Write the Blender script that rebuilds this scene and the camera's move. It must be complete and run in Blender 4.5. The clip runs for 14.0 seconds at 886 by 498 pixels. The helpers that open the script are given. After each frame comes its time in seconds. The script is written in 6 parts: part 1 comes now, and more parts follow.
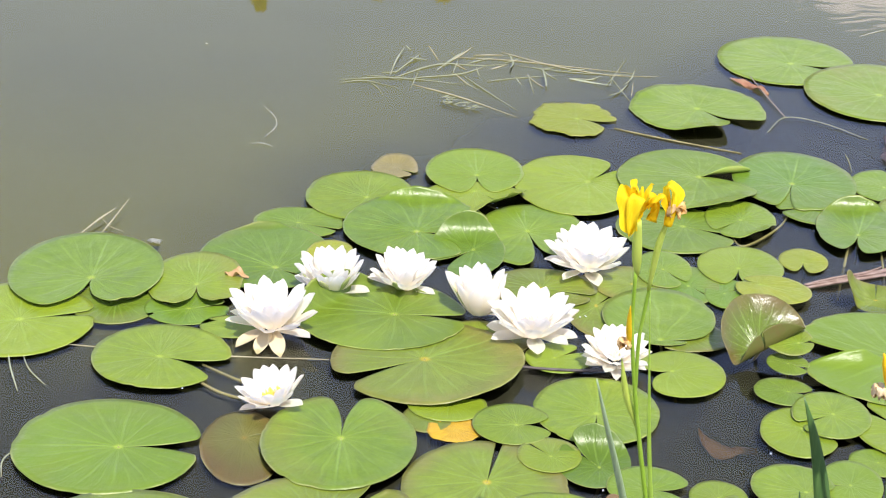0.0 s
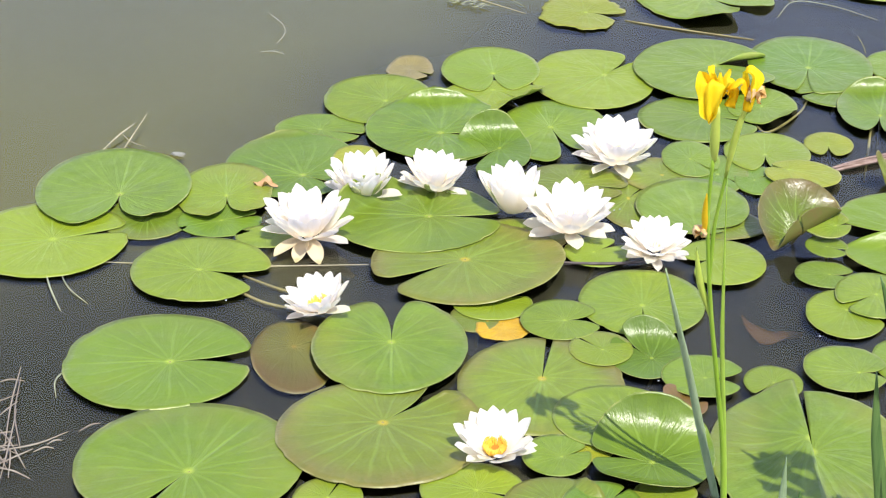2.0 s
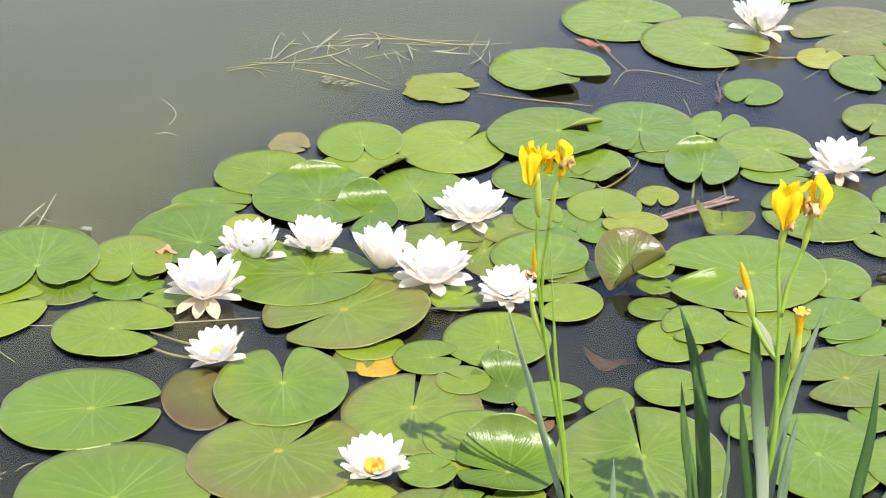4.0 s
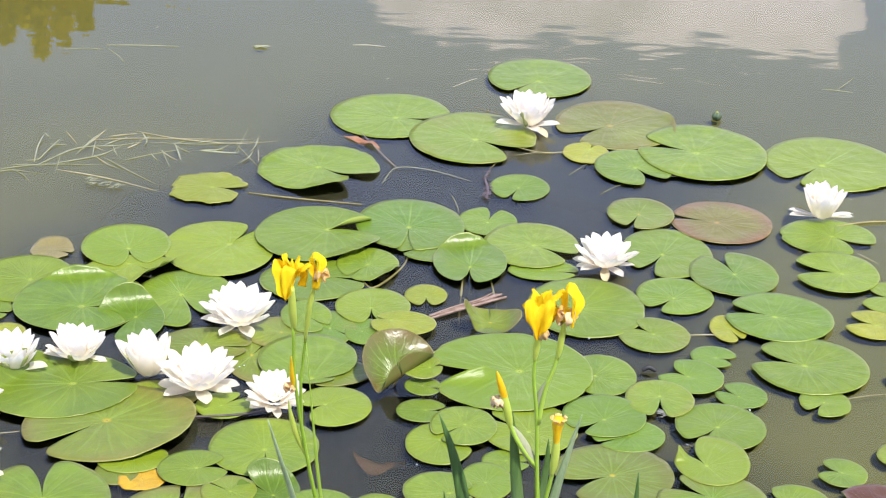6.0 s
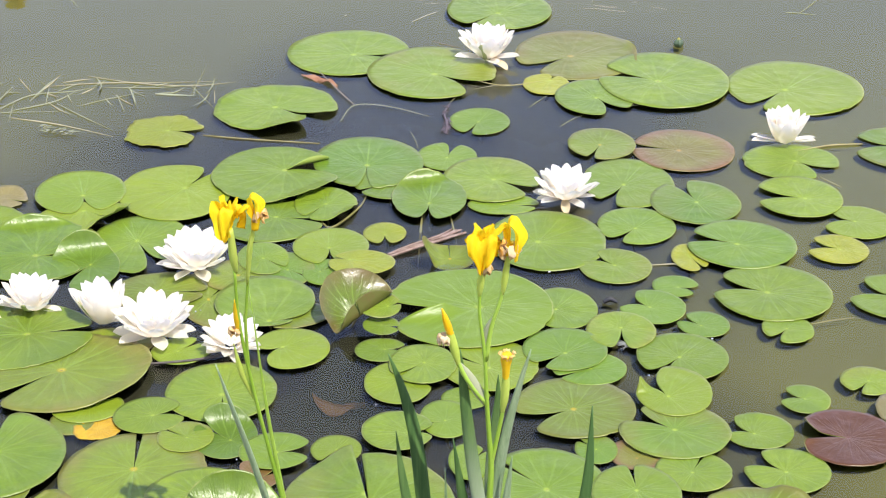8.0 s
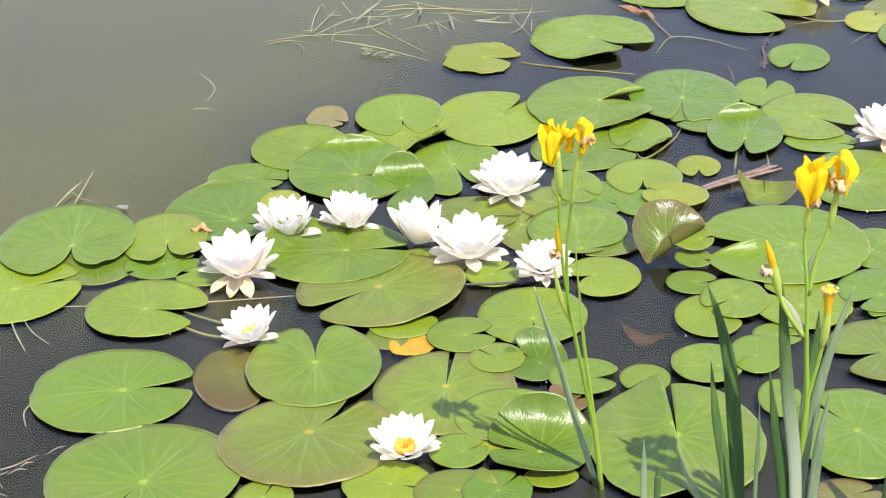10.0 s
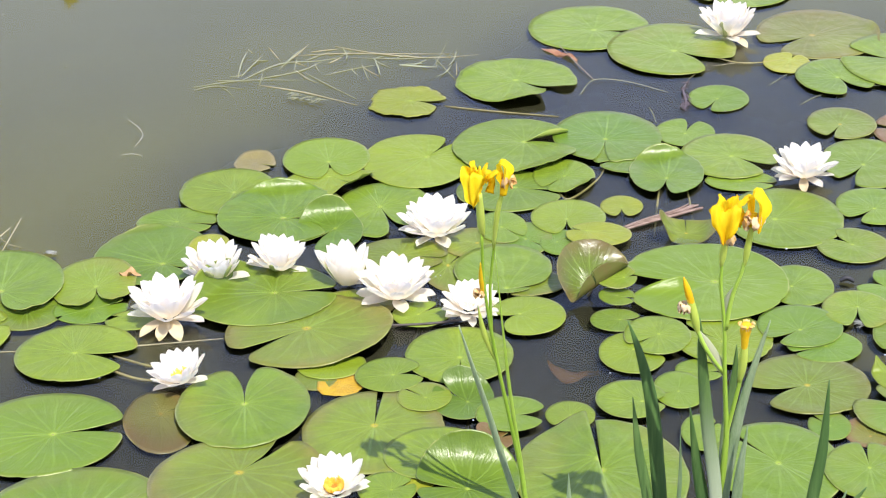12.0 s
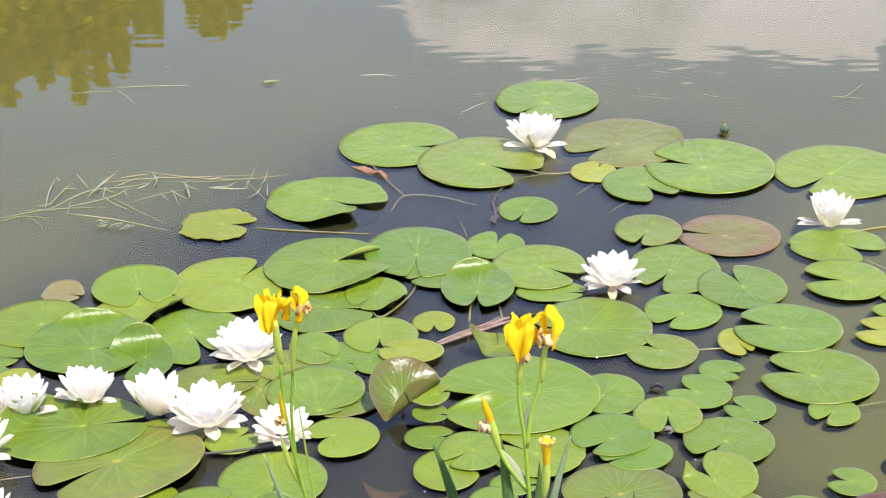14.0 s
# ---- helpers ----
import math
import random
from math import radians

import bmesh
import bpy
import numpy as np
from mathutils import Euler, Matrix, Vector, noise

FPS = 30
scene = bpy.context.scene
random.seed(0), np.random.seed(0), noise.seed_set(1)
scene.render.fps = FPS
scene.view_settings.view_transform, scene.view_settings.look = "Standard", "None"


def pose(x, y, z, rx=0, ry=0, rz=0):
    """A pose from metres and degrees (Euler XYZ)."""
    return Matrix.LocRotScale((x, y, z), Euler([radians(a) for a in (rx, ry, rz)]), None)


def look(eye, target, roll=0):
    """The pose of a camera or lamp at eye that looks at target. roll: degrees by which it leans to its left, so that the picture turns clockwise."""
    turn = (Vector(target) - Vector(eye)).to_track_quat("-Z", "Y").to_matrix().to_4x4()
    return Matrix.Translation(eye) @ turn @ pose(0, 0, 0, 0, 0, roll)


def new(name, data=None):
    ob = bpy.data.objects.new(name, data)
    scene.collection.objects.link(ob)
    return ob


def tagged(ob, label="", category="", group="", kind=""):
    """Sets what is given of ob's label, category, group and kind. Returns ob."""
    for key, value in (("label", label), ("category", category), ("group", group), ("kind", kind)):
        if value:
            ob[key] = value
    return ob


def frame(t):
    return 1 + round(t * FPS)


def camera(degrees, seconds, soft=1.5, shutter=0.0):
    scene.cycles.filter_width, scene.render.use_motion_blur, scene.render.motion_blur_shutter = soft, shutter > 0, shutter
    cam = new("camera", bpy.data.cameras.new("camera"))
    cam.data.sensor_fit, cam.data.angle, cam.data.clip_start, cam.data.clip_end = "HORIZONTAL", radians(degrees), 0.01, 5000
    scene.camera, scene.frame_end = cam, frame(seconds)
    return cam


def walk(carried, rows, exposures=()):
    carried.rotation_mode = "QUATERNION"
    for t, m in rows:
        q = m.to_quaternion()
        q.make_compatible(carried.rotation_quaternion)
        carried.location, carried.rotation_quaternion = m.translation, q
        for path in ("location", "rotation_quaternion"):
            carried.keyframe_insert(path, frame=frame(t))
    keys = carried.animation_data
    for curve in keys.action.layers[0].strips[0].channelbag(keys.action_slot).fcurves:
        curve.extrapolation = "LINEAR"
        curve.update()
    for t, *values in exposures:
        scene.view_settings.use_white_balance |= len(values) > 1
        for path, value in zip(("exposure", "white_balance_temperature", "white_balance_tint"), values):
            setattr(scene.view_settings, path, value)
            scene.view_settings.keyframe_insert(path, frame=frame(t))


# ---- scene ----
cam = camera(27.0, 14.0, soft=1.15)
PATH = [
    (0.0, look((0.6629, -2.3493, 1.5328), (0.0012, 0.6688, 0.0000), 2.28)),
    (0.5, look((0.6007, -2.3083, 1.5180), (-0.0036, 0.5151, 0.0000), 1.46)),
    (1.0, look((0.5529, -2.2630, 1.4898), (0.0243, 0.3822, 0.0000), 1.19)),
    (1.5, look((0.5316, -2.3264, 1.5066), (0.0391, 0.2836, 0.0000), 1.00)),
    (2.0, look((0.5246, -2.3710, 1.5178), (0.0260, 0.2860, 0.0000), 0.37)),
    (2.5, look((0.5303, -2.3764, 1.5183), (0.0592, 0.3158, 0.0000), -0.15)),
    (3.0, look((0.5836, -2.6949, 1.6851), (0.1375, 0.3798, 0.0000), -0.01)),
    (3.2, look((0.6051, -2.7894, 1.7328), (0.1703, 0.4207, 0.0000), -0.04)),
    (5.3, look((0.6169, -2.7631, 1.7339), (0.4274, 0.6135, 0.0000), 0.84)),
    (5.5, look((0.6113, -2.7711, 1.7464), (0.4953, 0.6684, 0.0000), 1.27)),
    (6.0, look((0.6603, -2.7378, 1.7603), (0.6948, 1.0608, 0.0000), 1.75)),
    (6.5, look((0.6717, -2.7287, 1.7786), (0.7991, 1.4427, 0.0000), 1.79)),
    (7.0, look((0.6917, -2.7195, 1.7696), (0.9031, 1.4399, -0.0000), 1.35)),
    (7.5, look((0.7168, -2.7243, 1.7598), (0.9591, 1.0679, 0.0000), 1.14)),
    (8.0, look((0.7188, -2.6979, 1.7399), (0.7817, 0.7464, 0.0000), 0.16)),
    (8.5, look((0.6934, -2.6915, 1.7297), (0.5286, 0.5490, 0.0000), -0.72)),
    (9.0, look((0.6887, -2.7033, 1.7355), (0.2860, 0.4592, 0.0000), -1.94)),
    (9.2, look((0.6808, -2.7064, 1.7348), (0.2035, 0.4297, 0.0000), -2.20)),
    (11.3, look((0.6726, -2.7575, 1.7426), (0.1480, 0.4406, 0.0000), -2.07)),
    (11.5, look((0.6679, -2.7604, 1.7392), (0.1829, 0.4856, 0.0000), -1.89)),
    (12.0, look((0.6927, -2.7647, 1.7550), (0.2951, 0.6017, 0.0000), -1.64)),
    (12.5, look((0.7036, -2.7451, 1.7576), (0.4200, 0.6875, 0.0000), -1.17)),
    (13.0, look((0.7271, -2.7406, 1.7627), (0.5399, 0.8938, 0.0000), -1.13)),
    (13.5, look((0.7409, -2.7480, 1.7718), (0.6388, 1.1362, 0.0000), -1.16)),
    (14.0, look((0.7508, -2.7460, 1.7697), (0.6757, 1.2054, 0.0000), -1.59)),
]
walk(cam, PATH)

# ---- world, sun and exposure ----
SUN_ELEVATION, SUN_AZIMUTH = 57.5, 150.0      # azimuth clockwise from +y
world = bpy.data.worlds.new("sky")
scene.world = world
world.use_nodes = True
wn, wl = world.node_tree.nodes, world.node_tree.links
wn.clear()
sky = wn.new("ShaderNodeTexSky")
sky.sky_type, sky.sun_disc = "NISHITA", False
sky.sun_elevation, sky.sun_rotation = radians(SUN_ELEVATION), radians(SUN_AZIMUTH)
sky.air_density, sky.dust_density, sky.ozone_density = 1.0, 0.6, 3.0
coord = wn.new("ShaderNodeTexCoord")


def sky_math(op, a, b):
    n = wn.new("ShaderNodeMath")
    n.operation = op
    for i, value in enumerate((a, b)):
        if isinstance(value, bpy.types.NodeSocket):
            wl.new(value, n.inputs[i])
        else:
            n.inputs[i].default_value = value
    return n.outputs[0]


def sky_noise(scale, detail, offset):
    mapped = wn.new("ShaderNodeMapping")
    mapped.inputs["Scale"].default_value = (1.0, 1.0, 2.0)
    mapped.inputs["Location"].default_value = offset
    n = wn.new("ShaderNodeTexNoise")
    n.inputs["Scale"].default_value, n.inputs["Detail"].default_value, n.inputs["Roughness"].default_value = scale, detail, 0.58
    wl.new(coord.outputs["Generated"], mapped.inputs["Vector"])
    wl.new(mapped.outputs["Vector"], n.inputs["Vector"])
    return n.outputs["Fac"]


# clouds pile up towards the horizon, with ragged tops
direction = wn.new("ShaderNodeSeparateXYZ")
wl.new(coord.outputs["Generated"], direction.inputs[0])
ragged = sky_math("ADD", sky_math("MULTIPLY", sky_math("SUBTRACT", sky_noise(5.0, 4.0, (0.35, 0.0, 0.1)), 0.5), 0.05), sky_math("MULTIPLY", sky_math("SUBTRACT", sky_noise(26.0, 8.0, (0.1, 0.4, 0.0)), 0.5), 0.065))
along = sky_math("DIVIDE", direction.outputs["X"], sky_math("MAXIMUM", sky_math("ABSOLUTE", direction.outputs["Y"], 0.0), 0.05))
off_gap = sky_math("ABSOLUTE", sky_math("SUBTRACT", sky_math("ADD", along, sky_math("MULTIPLY", ragged, 0.9)), 0.247), 0.0)
gap = sky_math("MULTIPLY", sky_math("MAXIMUM", sky_math("SUBTRACT", 0.017, off_gap), 0.0), 9.0)
lower = wn.new("ShaderNodeMapRange")
lower.interpolation_type = "SMOOTHSTEP"
lower.inputs["From Min"].default_value, lower.inputs["From Max"].default_value, lower.inputs["To Max"].default_value = 0.240, 0.275, 0.05
wl.new(sky_math("ADD", along, sky_math("MULTIPLY", ragged, 1.3)), lower.inputs["Value"])
clearing = wn.new("ShaderNodeMapRange")
clearing.interpolation_type = "SMOOTHSTEP"
clearing.inputs["From Min"].default_value, clearing.inputs["From Max"].default_value, clearing.inputs["To Max"].default_value = 0.01, -0.12, 0.08
wl.new(along, clearing.inputs["Value"])
top = sky_math("SUBTRACT", sky_math("SUBTRACT", sky_math("SUBTRACT", 0.319, gap), clearing.outputs["Result"]), lower.outputs["Result"])
below_top = sky_math("ADD", sky_math("SUBTRACT", top, direction.outputs["Z"]), ragged)
cover = wn.new("ShaderNodeMapRange")
cover.interpolation_type = "SMOOTHSTEP"
cover.inputs["From Min"].default_value, cover.inputs["From Max"].default_value = -0.003, 0.007
wl.new(below_top, cover.inputs["Value"])
veil = sky_math("MULTIPLY", sky_noise(1.4, 5.0, (0.9, 0.2, 0.0)), 0.07)
cloud_share = sky_math("MAXIMUM", cover.outputs["Result"], veil)
# bright at the tops, greyer below
deep = wn.new("ShaderNodeMapRange")
deep.inputs["From Min"].default_value, deep.inputs["From Max"].default_value = 0.0, 0.07
wl.new(sky_math("ADD", below_top, sky_math("MULTIPLY", sky_math("SUBTRACT", sky_noise(9.0, 7.0, (0.1, 0.6, 0.3)), 0.5), 0.26)), deep.inputs["Value"])
cloud_tone = wn.new("ShaderNodeMixRGB")
cloud_tone.inputs[1].default_value, cloud_tone.inputs[2].default_value = (13.8, 12.6, 15.2, 1), (7.2, 7.0, 9.1, 1)
wl.new(deep.outputs["Result"], cloud_tone.inputs[0])
# blue air light, thickest low in the sky
air = wn.new("ShaderNodeMapRange")
air.interpolation_type = "SMOOTHSTEP"
air.inputs["From Min"].default_value, air.inputs["From Max"].default_value = 0.85, 0.30
air.inputs["To Max"].default_value = 0.9
wl.new(direction.outputs["Z"], air.inputs["Value"])
air_mix = wn.new("ShaderNodeMixRGB")
air_mix.inputs[2].default_value = (3.7, 4.8, 9.0, 1)
wl.new(air.outputs["Result"], air_mix.inputs[0])
wl.new(sky.outputs["Color"], air_mix.inputs[1])
cloud_mix = wn.new("ShaderNodeMixRGB")
background = wn.new("ShaderNodeBackground")
background.inputs["Strength"].default_value = 0.14
world_out = wn.new("ShaderNodeOutputWorld")
wl.new(cloud_share, cloud_mix.inputs[0])
wl.new(air_mix.outputs["Color"], cloud_mix.inputs[1])
wl.new(cloud_tone.outputs["Color"], cloud_mix.inputs[2])
wl.new(cloud_mix.outputs["Color"], background.inputs["Color"])
wl.new(background.outputs["Background"], world_out.inputs["Surface"])

sun_data = bpy.data.lights.new("sun", "SUN")
sun_data.energy, sun_data.angle, sun_data.color = 4.1, radians(0.5), (1.0, 0.95, 0.86)
sun = new("sun", sun_data)
el, az = radians(SUN_ELEVATION), radians(SUN_AZIMUTH)
sun.matrix_world = look((30 * math.sin(az) * math.cos(el), 30 * math.cos(az) * math.cos(el), 30 * math.sin(el)), (0, 0, 0))
scene.view_settings.exposure = 0.63


# ---- materials ----
class Nodes:
    """A short way to write node materials."""

    def __init__(self, name, roughness=0.5, base=(0.5, 0.5, 0.5), specular=0.5):
        self.mat = bpy.data.materials.new(name)
        self.mat.use_nodes = True
        self.tree = self.mat.node_tree
        self.bsdf = self.tree.nodes["Principled BSDF"]
        self.out = self.tree.nodes["Material Output"]
        self.bsdf.inputs["Roughness"].default_value = roughness
        self.bsdf.inputs["Base Color"].default_value = (*base, 1)
        self.bsdf.inputs["Specular IOR Level"].default_value = specular

    def node(self, kind, **inputs):
        n = self.tree.nodes.new(kind)
        for key, value in inputs.items():
            self.put(n, key.replace("_", " "), value)
        return n

    def put(self, n, key, value):
        socket = n.inputs[key]
        if isinstance(value, bpy.types.NodeSocket):
            self.tree.links.new(value, socket)
        else:
            socket.default_value = value

    def math(self, op, a, b=0.0, c=0.0):
        n = self.tree.nodes.new("ShaderNodeMath")
        n.operation = op
        for i, value in enumerate((a, b, c)):
            self.put(n, i, value)
        return n.outputs[0]

    def mix(self, fac, a, b):
        n = self.tree.nodes.new("ShaderNodeMixRGB")
        for i, value in enumerate((fac, a, b)):
            if isinstance(value, tuple) and len(value) == 3:
                value = (*value, 1)
            self.put(n, i, value)
        return n.outputs[0]

    def noise(self, scale, detail=4.0, vector=None, rough=0.55):
        n = self.node("ShaderNodeTexNoise", Scale=scale, Detail=detail, Roughness=rough)
        if vector is not None:
            self.put(n, "Vector", vector)
        return n.outputs["Fac"]

    def step(self, value, low, high):
        n = self.node("ShaderNodeMapRange")
        n.interpolation_type = "SMOOTHSTEP"
        self.put(n, "Value", value)
        n.inputs["From Min"].default_value, n.inputs["From Max"].default_value = low, high
        return n.outputs["Result"]

    def place(self):
        return self.node("ShaderNodeTexCoord").outputs["Object"]

    def random(self):
        return self.node("ShaderNodeObjectInfo").outputs["Random"]

    def colour(self, value):
        self.put(self.bsdf, "Base Color", value)

    def bump(self, height, strength, distance=0.002):
        n = self.node("ShaderNodeBump", Strength=strength, Distance=distance, Height=height)
        self.put(self.bsdf, "Normal", n.outputs["Normal"])
        return n.outputs["Normal"]


def pad_material(name, young, old, rim, rim_from=0.8, rim_share=0.5, vein=(0.23, 0.34, 0.06), rough=0.38, hub=(0.34, 0.42, 0.05), vein_share=0.28, wrinkle=0.0, hue=0.0):
    """The top of a floating leaf: forked veins from the hub, mottled blade, a tinted rim."""
    young, old = (1.08 * young[0], young[1], 0.52 * young[2]), (1.07 * old[0], old[1], 0.52 * old[2])
    m = Nodes(name, rough, specular=0.42)
    uv = m.node("ShaderNodeUVMap")
    uv.uv_map = "leaf"
    split = m.node("ShaderNodeSeparateXYZ", Vector=uv.outputs["UV"])
    turn, out = split.outputs["X"], split.outputs["Y"]
    place = m.place()
    rnd = m.random()
    shift = m.node("ShaderNodeCombineXYZ", X=m.math("MULTIPLY", rnd, 37.0), Y=m.math("MULTIPLY", rnd, 11.0), Z=rnd)
    moved = m.node("ShaderNodeVectorMath")
    m.put(moved, 0, place), m.put(moved, 1, shift.outputs[0])
    where = moved.outputs[0]
    broad, fine = m.noise(9.0, 3.0, where), m.noise(160.0, 5.0, where)
    wander = m.math("MULTIPLY", m.math("SUBTRACT", m.noise(11.0, 3.0, where), 0.5), 0.045)
    bent = m.math("ADD", turn, wander)

    def veins(count, width, start):
        off = m.math("PINGPONG", m.math("MULTIPLY", bent, float(count)), 0.5)
        arc = m.math("MULTIPLY", m.math("DIVIDE", off, float(count)), m.math("MULTIPLY", out, 6.28))
        line = m.math("SUBTRACT", 1.0, m.step(arc, width * 0.3, width))
        return m.math("MULTIPLY", line, m.step(out, start, start + 0.14))

    main = m.math("MULTIPLY", veins(13, 0.024, 0.0), m.math("SUBTRACT", 1.0, m.step(out, 0.62, 0.98)))
    fork = m.math("MULTIPLY", veins(26, 0.017, 0.40), m.math("SUBTRACT", 0.7, m.step(out, 0.7, 1.0)))
    lines = m.math("MAXIMUM", main, fork)
    rib_off = m.math("MULTIPLY", m.math("ABSOLUTE", m.math("SUBTRACT", turn, 0.5)), m.math("MULTIPLY", out, 6.28))
    rib = m.math("SUBTRACT", 1.0, m.step(rib_off, 0.006, 0.022))
    lines = m.math("MAXIMUM", lines, m.math("MULTIPLY", rib, m.math("SUBTRACT", 1.9, m.math("MULTIPLY", m.step(out, 0.5, 0.98), 1.6))))
    base = m.mix(m.step(m.math("ADD", broad, m.math("MULTIPLY", m.math("SUBTRACT", rnd, 0.5), 0.5)), 0.25, 0.75), young, old)
    base = m.mix(m.math("MULTIPLY", m.step(fine, 0.35, 0.8), 0.22), base, tuple(0.55 * v for v in old))
    base = m.mix(m.math("MULTIPLY", m.step(m.math("ADD", out, m.math("MULTIPLY", m.math("SUBTRACT", broad, 0.5), 0.7)), rim_from, 1.08), rim_share), base, rim)
    base = m.mix(m.math("MULTIPLY", m.step(m.math("FRACT", m.math("MULTIPLY", rnd, 7.3)), 0.2, 1.0), 0.5), base, tuple(0.66 * v for v in old))
    base = m.mix(m.math("MULTIPLY", m.step(m.noise(38.0, 4.0, where), 0.42, 0.75), 0.30), base, tuple(0.58 * v for v in old))
    fan = m.node("ShaderNodeCombineXYZ", X=m.math("MULTIPLY", bent, 46.0), Y=m.math("MULTIPLY", out, 2.6), Z=m.math("MULTIPLY", rnd, 29.0))
    pleat = m.noise(1.0, 4.0, fan.outputs[0], 0.65)
    base = m.mix(m.math("MULTIPLY", m.math("MULTIPLY", m.step(pleat, 0.36, 0.66), m.step(out, 0.08, 0.3)), 0.34), base, tuple(0.62 * v for v in old))
    base = m.mix(m.math("MULTIPLY", m.step(m.noise(5.0, 2.0, where), 0.52, 0.72), 0.24), base, tuple(1.35 * v for v in young))
    base = m.mix(m.math("MULTIPLY", m.step(m.math("FRACT", m.math("MULTIPLY", rnd, 13.7)), 0.35, 1.0), 0.45 * hue), base, tuple(a * b for a, b in zip(old, (0.62, 0.88, 0.85))))
    base = m.mix(m.math("MULTIPLY", m.step(m.math("FRACT", m.math("MULTIPLY", rnd, 23.1)), 0.6, 1.0), 0.40 * hue), base, tuple(a * b for a, b in zip(young, (1.30, 1.16, 0.75))))
    blush = m.math("MULTIPLY", m.step(m.math("FRACT", m.math("MULTIPLY", rnd, 31.9)), 0.62, 0.95), m.step(m.math("ADD", m.noise(7.0, 4.0, where, 0.65), m.math("MULTIPLY", out, 0.22)), 0.56, 0.82))
    base = m.mix(m.math("MULTIPLY", blush, 0.12 + 0.16 * hue), base, (0.22, 0.16, 0.055))
    base = m.mix(m.math("MULTIPLY", m.math("MULTIPLY", lines, m.math("ADD", 0.35, m.noise(14.0, 2.0, where))), 0.95 * vein_share), base, vein)
    base = m.mix(m.math("MULTIPLY", m.math("SUBTRACT", 1.0, m.step(out, 0.015, 0.075)), 0.75), base, hub)
    spots = m.step(m.noise(75.0, 2.0, where), 0.74, 0.79)
    base = m.mix(m.math("MULTIPLY", spots, 0.35), base, (0.20, 0.15, 0.05))
    base = m.mix(m.math("MULTIPLY", m.step(out, 0.972, 0.992), m.math("ADD", 0.05, m.math("MULTIPLY", m.step(m.noise(22.0, 2.0, where), 0.42, 0.72), 0.6))), base, (0.36, 0.36, 0.13))
    m.colour(base)
    m.put(m.bsdf, "Roughness", m.math("ADD", rough - 0.07, m.math("MULTIPLY", fine, 0.2)))
    height = m.math("ADD", m.math("ADD", m.math("MULTIPLY", m.math("SUBTRACT", 1.0, lines), 0.5), m.math("MULTIPLY", pleat, 0.75)), m.math("MULTIPLY", m.noise(60.0, 3.0, where), 0.8))
    near_bump = m.node("ShaderNodeBump", Strength=0.4, Distance=0.0015, Height=height)
    broad_bump = m.node("ShaderNodeBump", Strength=0.5, Distance=0.003 + wrinkle, Height=m.noise(34.0, 3.0, where))
    m.put(broad_bump, "Normal", near_bump.outputs["Normal"])
    swell = m.node("ShaderNodeBump", Strength=0.6, Distance=0.016, Height=m.math("ADD", m.noise(8.5, 2.0, where), m.math("MULTIPLY", pleat, 0.12)))
    m.put(swell, "Normal", broad_bump.outputs["Normal"])
    m.put(m.bsdf, "Normal", swell.outputs["Normal"])
    return m.mat


def plain_material(name, low, high, rough=0.5, scale=30.0, specular=0.4, bump=0.2, through_light=0.0, stretch=None, foot=None):
    """Two tones mottled at two sizes, with fine relief; some light may pass through."""
    m = Nodes(name, rough, specular=specular)
    where = m.place()
    if stretch:
        mapped = m.node("ShaderNodeMapping", Vector=where)
        mapped.inputs["Scale"].default_value = stretch
        where = mapped.outputs["Vector"]
    coarse, fine = m.noise(scale, 4.0, where), m.noise(scale * 6.0, 4.0, where)
    tone = m.math("ADD", m.math("MULTIPLY", coarse, 0.7), m.math("MULTIPLY", fine, 0.3))
    tone = m.math("ADD", tone, m.math("MULTIPLY", m.math("SUBTRACT", m.random(), 0.5), 0.25))
    shade = m.mix(m.step(tone, 0.3, 0.7), low, high)
    if foot:
        high_up = m.node("ShaderNodeSeparateXYZ", Vector=m.place()).outputs["Z"]
        shade = m.mix(m.step(m.math("ADD", high_up, m.math("MULTIPLY", coarse, 0.08)), foot[2], foot[1]), shade, foot[0])
    m.colour(shade)
    m.bump(fine, bump, 0.001)
    if through_light > 0:
        glow = m.node("ShaderNodeBsdfTranslucent")
        m.put(glow, "Color", shade)
        both = m.node("ShaderNodeMixShader", Fac=through_light)
        m.tree.links.new(m.bsdf.outputs[0], both.inputs[1])
        m.tree.links.new(glow.outputs[0], both.inputs[2])
        m.tree.links.new(both.outputs[0], m.out.inputs["Surface"])
    return m.mat


